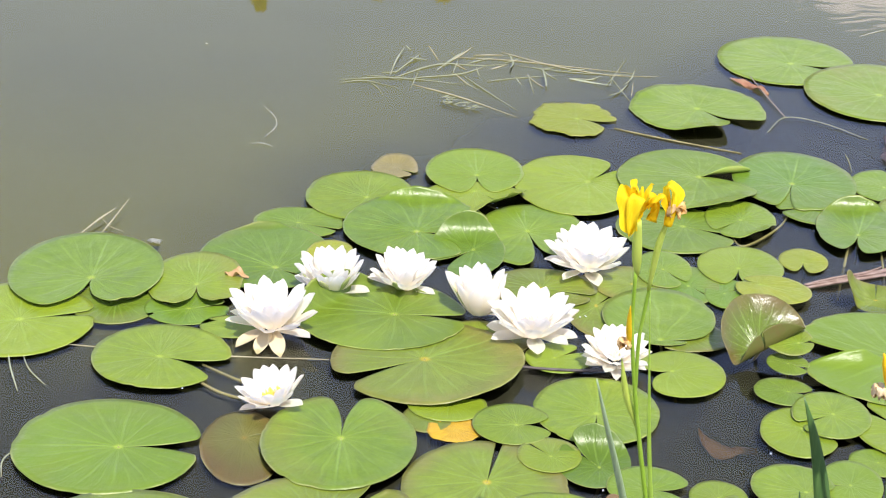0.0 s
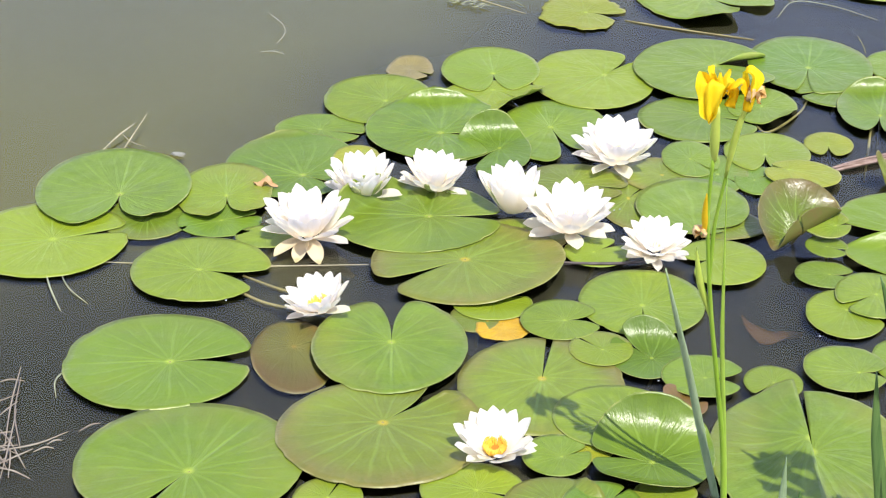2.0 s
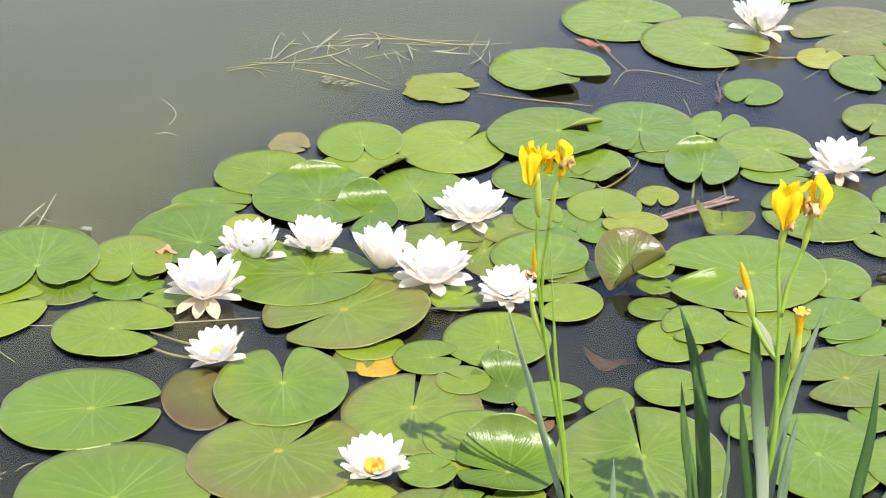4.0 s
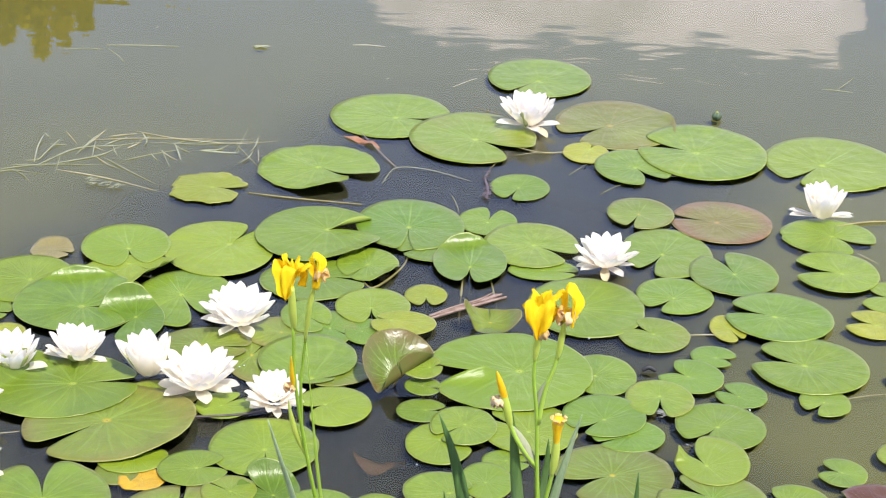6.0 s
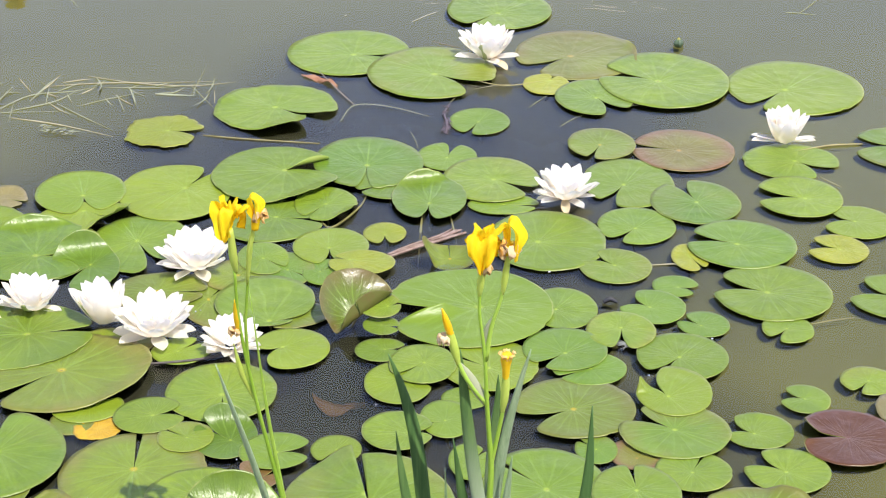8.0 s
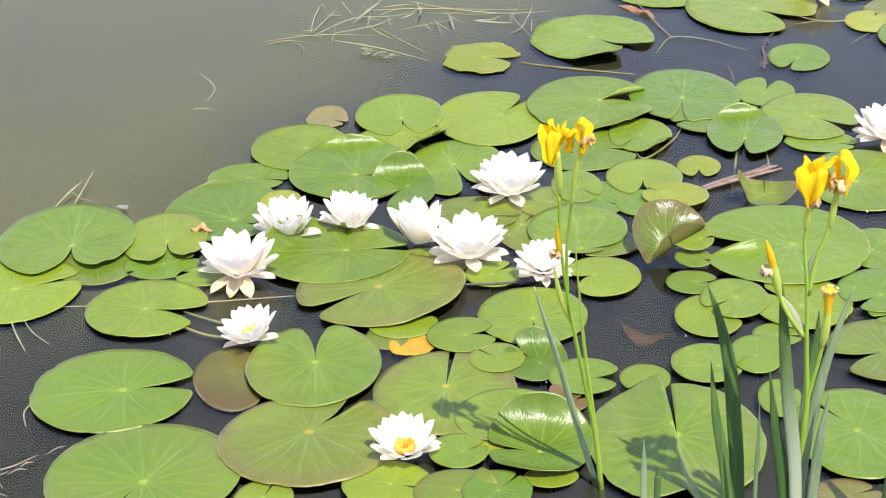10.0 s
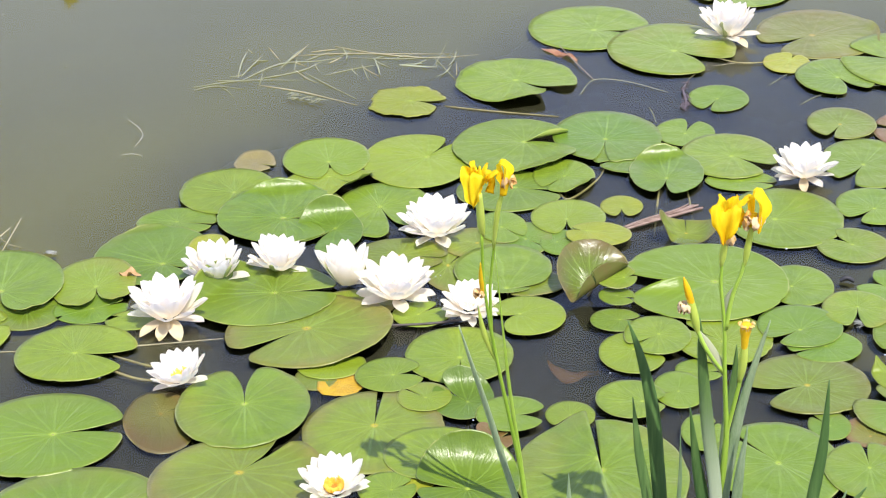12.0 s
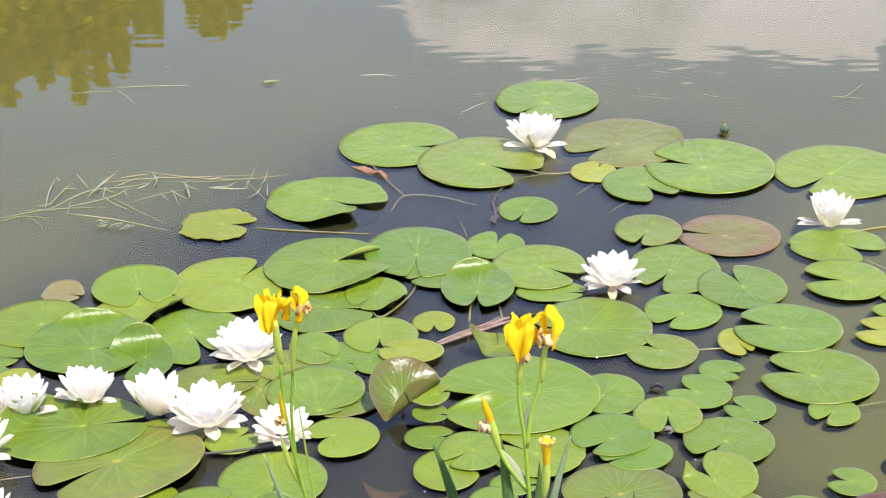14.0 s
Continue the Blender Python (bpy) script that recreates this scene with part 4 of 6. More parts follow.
lily_pad(1.032, -0.026, 1, 0.037, 0.047, -1, (-0.000, -0.000), 133, 11, "green")
lily_pad(1.086, -0.166, 3, 0.075, 0.086, -1, (0.001, 0.009), 92, 10, "green")
lily_pad(0.938, -0.155, 2, 0.108, 0.131, 4, (0.000, 0.006), 132, 7, "green")
lily_pad(1.321, 0.030, 1, 0.062, 0.059, -1, (-0.009, -0.010), 149, 65, "green")
lily_pad(1.349, -0.096, 1, 0.073, 0.069, -1, (-0.003, -0.004), 141, 44, "green")
lily_pad(1.281, -0.218, 1, 0.103, 0.073, -1, (-0.000, -0.001), 159, 9, "pale_edge")
lily_pad(1.473, 0.002, 2, 0.089, 0.092, -1, (-0.000, -0.001), 170, 44, "dark_red")
lily_pad(1.423, 0.134, 1, 0.046, 0.050, -1, (-0.000, -0.000), 157, 55, "green")
lily_pad(1.552, 0.196, 1, 0.052, 0.051, -1, (-0.000, -0.000), -127, 18, "green")
lily_pad(1.606, 0.089, 2, 0.066, 0.067, -1, (-0.002, -0.008), -52, 20, "faded")
lily_pad(0.896, 1.081, 3, 0.110, 0.121, 0, (0.006, -0.002), -37, 24, "green")
lily_pad(0.918, 0.957, 1, 0.079, 0.052, 0, (-0.000, -0.000), -9, 9, "green")
lily_pad(0.755, 0.982, 4, 0.083, 0.113, 0, (-0.000, -0.033), -95, 25, "curled", bends=[], folds=[(-0.02, 0.066, 16, 64, 0.028, 0)])
lily_pad(0.799, 1.217, 1, 0.069, 0.081, 0, (-0.000, -0.007), 78, 21, "green")
lily_pad(0.912, -0.328, 0, 0.057, 0.046, 4, (0.000, -0.000), 27, 9, "reddish")
lily_pad(0.814, -0.062, 1, 0.037, 0.057, 4, (0.000, -0.000), 53, 10, "green")
lily_pad(0.210, 0.560, 2, 0.100, 0.076, 11, (-0.002, -0.001), -3, 7, "olive")
lily_pad(0.315, 0.535, 0, 0.061, 0.121, 11, (-0.002, -0.007), 66, 6, "olive")
lily_pad(0.410, 0.700, 2, 0.053, 0.075, 11, (0.000, -0.001), -45, 11, "green")
lily_pad(0.364, 0.629, 1, 0.074, 0.070, 11, (0.000, -0.001), -10, 11, "olive")
lily_pad(0.282, 0.322, 1, 0.056, 0.052, 11, (-0.006, -0.001), 44, 17, "green")
lily_pad(-0.191, 0.577, 3, 0.044, 0.053, 11, (0.000, -0.000), -116, 8, "yellowish")
lily_pad(-0.276, 0.268, 0, 0.053, 0.040, 11, (0.000, -0.000), 39, 15, "green")
lily_pad(0.606, 0.438, 0, 0.078, 0.080, 30, (0.004, -0.030), -40, 5, "cupped", bends=[(172, 50, 0.024, 0.2)], folds=[(0.004, -0.008, 226, 138, 0.022, 0)], lean=(36, 8, 0.036))
lily_pad(0.795, 0.694, 0, 0.076, 0.034, -6, (0.0, -0.004), 92, 3, "rolled", bends=[(176, 30, 0.030, 0.3)], folds=[(-0.006, 0, 84, 60, 0.050, 0), (0.014, 0, 266, 40, 0.05, 0)], lean=(22, -4, 0.006))
lily_pad(0.140, 0.352, 0, 0.090, 0.062, 11, (0.010, -0.012), -40, 9, "olive")


# ---- water lily blossoms ----
def petal_sheet(length, width, cup, lift, tip=0.10, seed=0):
    """A thin spoon-shaped petal from its foot along +y, hollow above and curving up towards its tip."""
    dice = random.Random(seed)
    verts, faces, rows, cols = [], [], 11, 7
    outline = [0.50, 0.64, 0.78, 0.90, 0.98, 1.02, 1.02, 0.98, 0.88, 0.66, tip]
    wave = dice.uniform(0, 6)
    for k in range(rows + 1):
        s = k / rows
        half = 0.5 * width * float(np.interp(s, np.linspace(0, 1, 11), outline))
        z = lift * s * s * length + 0.012 * length * math.sin(5 * s + wave)
        for j in range(cols):
            u = 2 * j / (cols - 1) - 1
            verts.append((half * u, length * s - 0.03 * length * u * u, z + cup * half * u * u * (0.6 + 0.6 * s) + 0.008 * length * math.sin(4 * u + 3 * s + wave)))
    for k in range(rows):
        for j in range(cols - 1):
            i = k * cols + j
            faces.append((i, i + 1, i + cols + 1, i + cols))
    return verts, faces


def petals(length, width, lift, mat, tip=0.18):
    return [mesh_of("petal", *petal_sheet(length, width * w, cup, lift * l, tip, k), [mat]) for k, (cup, w, l) in enumerate(((0.40, 1.0, 1.0), (0.55, 0.9, 0.6), (0.30, 1.08, 1.3)))]


# rows of the bowl: petals, steeper by, length, mesh
BOWL = ((10, 0, 1.0, petals(1.0, 0.41, 0.25, PETAL)), (10, 10, 0.97, petals(0.97, 0.39, 0.22, PETAL)), (8, 21, 0.84, petals(0.84, 0.37, 0.20, PETAL)))
FLAT_PETALS = petals(0.86, 0.36, 0.05, PETAL, 0.16)
OLD_PETALS = petals(0.80, 0.34, -0.10, PETAL_OLD, 0.20)
SEPAL_MESH = mesh_of("sepal", *ribbon([(0, 0, 0), (0, 0.35, 0.01), (0, 0.68, 0.06), (0, 0.92, 0.15)], [0.18, 0.28, 0.32, 0.30, 0.20, 0.04], (1, 0, 0), 0.4, 0.02, 5, 11), [SEPAL])
flower_count = 0


def water_lily(x, y, z, radius, steep, lean=(0, 0), label="", golden=0.0, flat=(), fallen=(), sepals=()):
    """steep: how far the bowl's petals stand up, in degrees; flat, fallen, sepals: directions of petals that lie flat, of cream ones that droop, and of green sepals."""
    global flower_count
    flower_count += 1
    dice = random.Random(100 + flower_count)
    root = new("water_lily_flower")
    root.matrix_world = pose(x, y, z, lean[0], lean[1], 0)
    spin = dice.uniform(0, 360)

    def petal(data, way, up, size, roll=0.0, high=0.0, name="petal", foot=0.20):
        ob = new(name, data)
        ob.parent = root
        ob.matrix_local = pose(0, 0, high, 0, 0, way - 90) @ pose(0, foot * radius, 0, up, roll, 0) @ Matrix.Diagonal((size, size, size, 1))
        return ob

    for row, (count, more, long, shapes) in enumerate(BOWL):
        if golden and row == 2:
            continue
        for k in range(count):
            way = spin + 360 * k / count + row * 18 + dice.uniform(-6, 6)
            petal(shapes[dice.randrange(3)], way, min(80, steep - 14 + more + dice.uniform(-5, 5)), radius * dice.uniform(0.94, 1.06), dice.uniform(-5, 5), 0.003 * row, foot=(0.26, 0.22, 0.14)[row])
    for way in flat:
        petal(FLAT_PETALS[dice.randrange(3)], way, dice.uniform(3, 11), radius * dice.uniform(0.97, 1.06), dice.uniform(-14, 14), -0.002)
    for way in fallen:
        tagged(petal(OLD_PETALS[dice.randrange(3)], way, -4, radius * dice.uniform(0.9, 1.05), dice.uniform(-8, 8), -0.003), "drooping cream petal")
    for way in sepals:
        tagged(petal(SEPAL_MESH, way, max(18, steep - 10), radius, 0, -0.004, "sepal"), "green-backed sepal")
    # the tuft of stamens, a bowl of rods that bend inwards
    rods = []
    spread = 0.31 if golden else 0.24
    for k in range(240 if golden else 45):
        a, q = dice.uniform(0, 6.28), math.sqrt(dice.uniform(0.12 if golden else 0.0, 1.0))
        r = radius * spread * q
        high = radius * ((0.10 + 0.28 * q) if golden else 0.34) * dice.uniform(0.85, 1.1)
        c, t = math.cos(a), math.sin(a)
        rods.append(tube([(0.5 * r * c, 0.5 * r * t, 0.05 * radius), (r * c, r * t, 0.6 * high), (0.9 * r * c, 0.9 * r * t, high)], [0.014 * radius, 0.024 * radius, 0.010 * radius], 4, 4))
    part("stamen_tuft", joined(rods), STAMEN if golden else STAMEN_PALE, root, "golden stamen tuft" if golden else "pale yellow stamen tuft")
    if golden:
        part("stigma_disc", tube([(0, 0, 0.02 * radius), (0, 0, 0.10 * radius), (0, 0, 0.15 * radius), (0, 0, 0.16 * radius)], [0.20 * radius, 0.22 * radius, 0.16 * radius, 0.02 * radius], 14, 8), STIGMA, root, "orange-brown stigma disc")
    return tagged(root, label, "water lily", "white water lily blossoms")


water_lily(-0.203, 0.268, 0.014, 0.076, 43, (3, 0), "large white water lily with drooping cream petals", flat=(-168, -22, 172), fallen=(-124, -93, -62))
water_lily(-0.145, 0.433, 0.012, 0.068, 52, (4, -3), "half open white water lily with green sepals", flat=(170, -8), sepals=(-92, -35, -140))
water_lily(-0.028, 0.482, 0.012, 0.061, 47, (5, 4), "half open white water lily beside a creased pad", flat=(-172, -15, 175), sepals=(-95,))
water_lily(0.124, 0.431, 0.012, 0.075, 62, (2, -4), "cup-shaped white water lily opening beside another", flat=(-25,), sepals=(-150,))
water_lily(0.226, 0.377, 0.014, 0.074, 38, (4, 0), "wide open white water lily with spreading outer petals", flat=(-172, -142, -72, -28, -6))
water_lily(0.276, 0.649, 0.014, 0.074, 38, (4, 0), "wide open white water lily with faint yellow centre", flat=(-178, -112, -66, 178))
water_lily(0.376, 0.320, 0.014, 0.054, 32, (8, 4), "white water lily leaning beside the iris stem", flat=(-168, -140, -78, -12))
water_lily(-0.122, 0.036, 0.012, 0.054, 40, (2, -14), "tilted white water lily showing golden stamens", 1.0, flat=(-150, 175, -20))
water_lily(0.210, -0.290, 0.012, 0.055, 40, (12, -2), "open white water lily with deep golden centre", 1.0, flat=(0, 16))
water_lily(0.916, 1.836, 0.014, 0.082, 53, (2, 0), "cup-shaped white water lily among far pads", flat=(-168, -76, -20), fallen=(-50,), sepals=(-108,))
water_lily(1.592, 1.277, 0.014, 0.072, 61, (2, 0), "half closed white water lily with flat outer petals", flat=(176, -172, 2, -12))
water_lily(1.054, 0.974, 0.014, 0.066, 39, (5, 0), "open star-shaped white water lily on dark water", flat=(172, -160, -143, -58, -14), fallen=(-92,))


# ---- yellow flag irises ----
def crumpled(points, widths, across, cup, seed, crease, cols=13, count=34):
    """A thin petal along the points with pleats that run along it and a frilled edge."""
    line = smooth_line(points, count)
    dice = random.Random(seed)
    p = [dice.uniform(0, 6.28) for _ in range(5)]
    verts, faces, n = [], [], len(line)
    for k, q in enumerate(line):
        s = k / (n - 1)
        ahead = (line[min(k + 1, n - 1)] - line[max(k - 1, 0)]).normalized()
        side = Vector(across)
        side = (side - ahead * side.dot(ahead)).normalized()
        up = side.cross(ahead)
        half = float(np.interp(s, np.linspace(0, 1, len(widths)), widths)) / 2
        half *= 1 + 0.07 * math.sin(9 * s + p[0]) + 0.05 * math.sin(23 * s + p[1])
        for j in range(cols):
            u = 2 * j / (cols - 1) - 1
            pleat = 0.55 * math.sin(5.5 * u + p[2] + 1.2 * math.sin(4 * s + p[0])) + 0.3 * math.sin(11 * u + 5 * s + p[3]) + 0.25 * math.sin(13 * s + 3 * u + p[4])
            frill = u * u * math.sin(15 * s + p[1] + 2 * u)
            verts.append(tuple(q + side * (u * half) + up * (cup * half * u * u + crease * (pleat + 0.8 * frill) * min(1, 4 * s))))
    for k in range(n - 1):
        for j in range(cols - 1):
            i = k * cols + j
            faces.append((i, i + 1, i + cols + 1, i + cols))
    return verts, faces


def iris_bloom(parent, foot, size, turn, label):
    """A broad fall that arches over and hangs to a point, two narrower ones, style arms and small standards."""
    f = Vector(foot)
    up = Vector((0, 0, size))
    bloom = part("flower", tube([f, f + 0.3 * up], [0.06 * size, 0.09 * size], 8), IRIS_YELLOW, parent, label)
    c = f + 0.15 * up
    for k in range(3):
        a = radians(turn + 120 * k)
        d, side = size * Vector((math.cos(a), math.sin(a), 0)), (-math.sin(a), math.cos(a), 0)
        seed = 10 * k + int(turn)
        if k == 0:
            fall = [c, c + 0.06 * d + 0.42 * up, c + 0.16 * d + 0.72 * up, c + 0.30 * d + 0.74 * up, c + 0.37 * d + 0.45 * up, c + 0.36 * d + 0.12 * up, c + 0.30 * d - 0.16 * up]
            wide = [0.10, 0.22, 0.52, 0.74, 0.74, 0.60, 0.34, 0.05]
        else:
            fall = [c, c + 0.10 * d + 0.40 * up, c + 0.20 * d + 0.62 * up, c + 0.32 * d + 0.58 * up, c + 0.36 * d + 0.34 * up, c + 0.30 * d + 0.10 * up]
            wide = [0.10, 0.15, 0.28, 0.40, 0.40, 0.26, 0.05]
        part("fall", crumpled(fall, [w * size for w in wide], side, -0.34, seed, 0.125 * size), IRIS_YELLOW, bloom)
        arm = [c, c + 0.08 * d + 0.45 * up, c + 0.15 * d + 0.82 * up, c + 0.26 * d + 1.02 * up]
        part("style_arm", crumpled(arm, [0.10 * size, 0.18 * size, 0.26 * size, 0.14 * size], side, 0.5, seed + 3, 0.035 * size, 9, 18), IRIS_YELLOW, bloom)
        b = a + radians(60)
        e = size * Vector((math.cos(b), math.sin(b), 0))
        part("standard", crumpled([c, c + 0.09 * e + 0.40 * up, c + 0.13 * e + 0.90 * up], [0.06 * size, 0.15 * size, 0.18 * size, 0.04 * size], (-math.sin(b), math.cos(b), 0), 0.4, seed + 5, 0.015 * size, 5, 12), IRIS_YELLOW, bloom)
    return bloom


def withered_bloom(parent, foot, size, name="withered_flower"):
    """A crumpled knot of spent petals."""
    dice = random.Random(int(size * 77777))
    strips = []
    for k in range(6):
        a = dice.uniform(0, 6.28)
        d = Vector((math.cos(a), math.sin(a), 0))
        f = Vector(foot)
        strips.append(ribbon([f, f + d * 0.35 * size + Vector((0, 0, 0.3 * size)), f + d * 0.45 * size + Vector((0, 0, -0.2 * size)), f + d * 0.2 * size + Vector((0, 0, -0.5 * size))], [0.2 * size, 0.5 * size, 0.35 * size, 0.1 * size], (-d.y, d.x, 0), 0.35, 0.0008, 7, 14, 0.16 * size, k))
    return part(name, joined(strips), IRIS_OLD, parent, "crumpled brownish spent petals")


def sheath(parent, points, width, mat=None, name="sheath"):
    return part(name, tube(points, [0.30 * width, 0.42 * width, 0.5 * width, 0.46 * width, 0.22 * width], 9), mat or SHEATH, parent)


def bud(parent, points, width, mat=None):
    return part("bud", tube(points, [0.08 * width, 0.38 * width, 0.5 * width, 0.4 * width], 8), mat or IRIS_DEEP, parent, "closed orange-yellow bud")


def blade(parent, points, width, mat=None, face=(1, 0.25, 0), seed=0):
    """A sword-shaped leaf from its tip down to its foot in the mud."""
    return part("leaf", ribbon(points, [0.05 * width, 0.45 * width, 0.8 * width, width, width, 0.9 * width, 0.8 * width], face, 0.22, 0.0022, 5, 22, 0.0006, seed), mat or BLADE, parent)


def first_iris():
    root = new("yellow_iris")
    root.location = (0.538, -0.273, -0.162)
    bpy.context.view_layer.update()
    items = [
        part("stem", tube([(0.480, -0.504, 0.607), (0.479, -0.472, 0.505), (0.490, -0.429, 0.368), (0.505, -0.391, 0.241), (0.521, -0.351, 0.106), (0.531, -0.314, -0.046), (0.538, -0.273, -0.183)], [0.0022, 0.0025, 0.0031, 0.0038, 0.0046], 9), STEM),
        part("side_branch", tube([(0.497, -0.497, 0.589), (0.491, -0.480, 0.535), (0.487, -0.466, 0.491), (0.486, -0.439, 0.402)], [0.0020, 0.0026], 8), STEM),
        sheath(None, [(0.480, -0.525, 0.673), (0.480, -0.513, 0.633), (0.481, -0.499, 0.595)], 0.0118),
        sheath(None, [(0.511, -0.525, 0.676), (0.503, -0.515, 0.639), (0.495, -0.494, 0.575)], 0.0080),
        iris_bloom(None, (0.478, -0.524, 0.661), 0.048, 252, "open bright yellow iris flower"),
        bud(None, [(0.476, -0.486, 0.547), (0.476, -0.475, 0.518), (0.477, -0.467, 0.492)], 0.010),
        withered_bloom(None, (0.471, -0.469, 0.489), 0.016),
        withered_bloom(None, (0.471, -0.521, 0.666), 0.014),
        withered_bloom(None, (0.519, -0.528, 0.696), 0.020),
        part("bract", ribbon([(0.468, -0.455, 0.460), (0.476, -0.440, 0.402), (0.493, -0.420, 0.342)], [0.001, 0.006, 0.009, 0.008, 0.005], (1, 0.2, 0.1), 0.5, 0.0015, 5, 14), SHEATH),
        blade(None, [(0.497, -0.494, 0.574), (0.503, -0.442, 0.411), (0.509, -0.405, 0.288), (0.523, -0.351, 0.106), (0.533, -0.314, -0.046), (0.539, -0.273, -0.183)], 0.006, STEM),
        blade(None, [(0.430, -0.366, 0.376), (0.446, -0.355, 0.305), (0.466, -0.342, 0.220), (0.494, -0.324, 0.090), (0.526, -0.311, -0.044), (0.544, -0.289, -0.183)], 0.012, BLADE_PALE, (1, -0.5, 0)),
    ]
    # the spent second flower that droops from the side branch
    c = Vector((0.512, -0.526, 0.673))
    old = part("drooping_flower", tube([c, c + 0.8 * Vector((0.004, 0, 0.030))], [0.005, 0.007], 7), IRIS_YELLOW, None, "fading yellow iris flower drooping")
    part("fall", crumpled([c + 0.8 * Vector((0.002, 0, 0.012)), c + 0.8 * Vector((-0.006, -0.004, 0.045)), c + 0.8 * Vector((-0.020, -0.006, 0.040)), c + 0.8 * Vector((-0.028, -0.007, 0.024))], [0.006, 0.014, 0.016, 0.012, 0.004], (0.2, 1, 0.2), -0.4, 3, 0.0022, 9, 18), IRIS_YELLOW, old)
    part("fall", crumpled([c + 0.8 * Vector((0.002, 0, 0.014)), c + 0.8 * Vector((-0.004, -0.004, 0.058)), c + 0.8 * Vector((0.006, -0.006, 0.050)), c + 0.8 * Vector((0.004, -0.007, 0.014))], [0.006, 0.010, 0.016, 0.018, 0.004], (0.5, 1, 0.1), -0.5, 5, 0.0024, 9, 18), IRIS_YELLOW, old)
    part("fall", crumpled([c + 0.8 * Vector((0.002, 0, 0.014)), c + 0.55 * Vector((0.010, -0.004, 0.040)), c + 0.55 * Vector((0.020, -0.006, 0.034)), c + 0.55 * Vector((0.021, -0.007, 0.020))], [0.004, 0.008, 0.011, 0.009, 0.004], (0.3, 1, 0.1), -0.5, 6, 0.0026, 9, 18), IRIS_OLD, old)
    items.append(old)
    for ob in items:
        ob.parent = root
        ob.matrix_parent_inverse = root.matrix_world.inverted()
    return tagged(root, "tall yellow flag iris in bloom standing in shallow water", "iris")


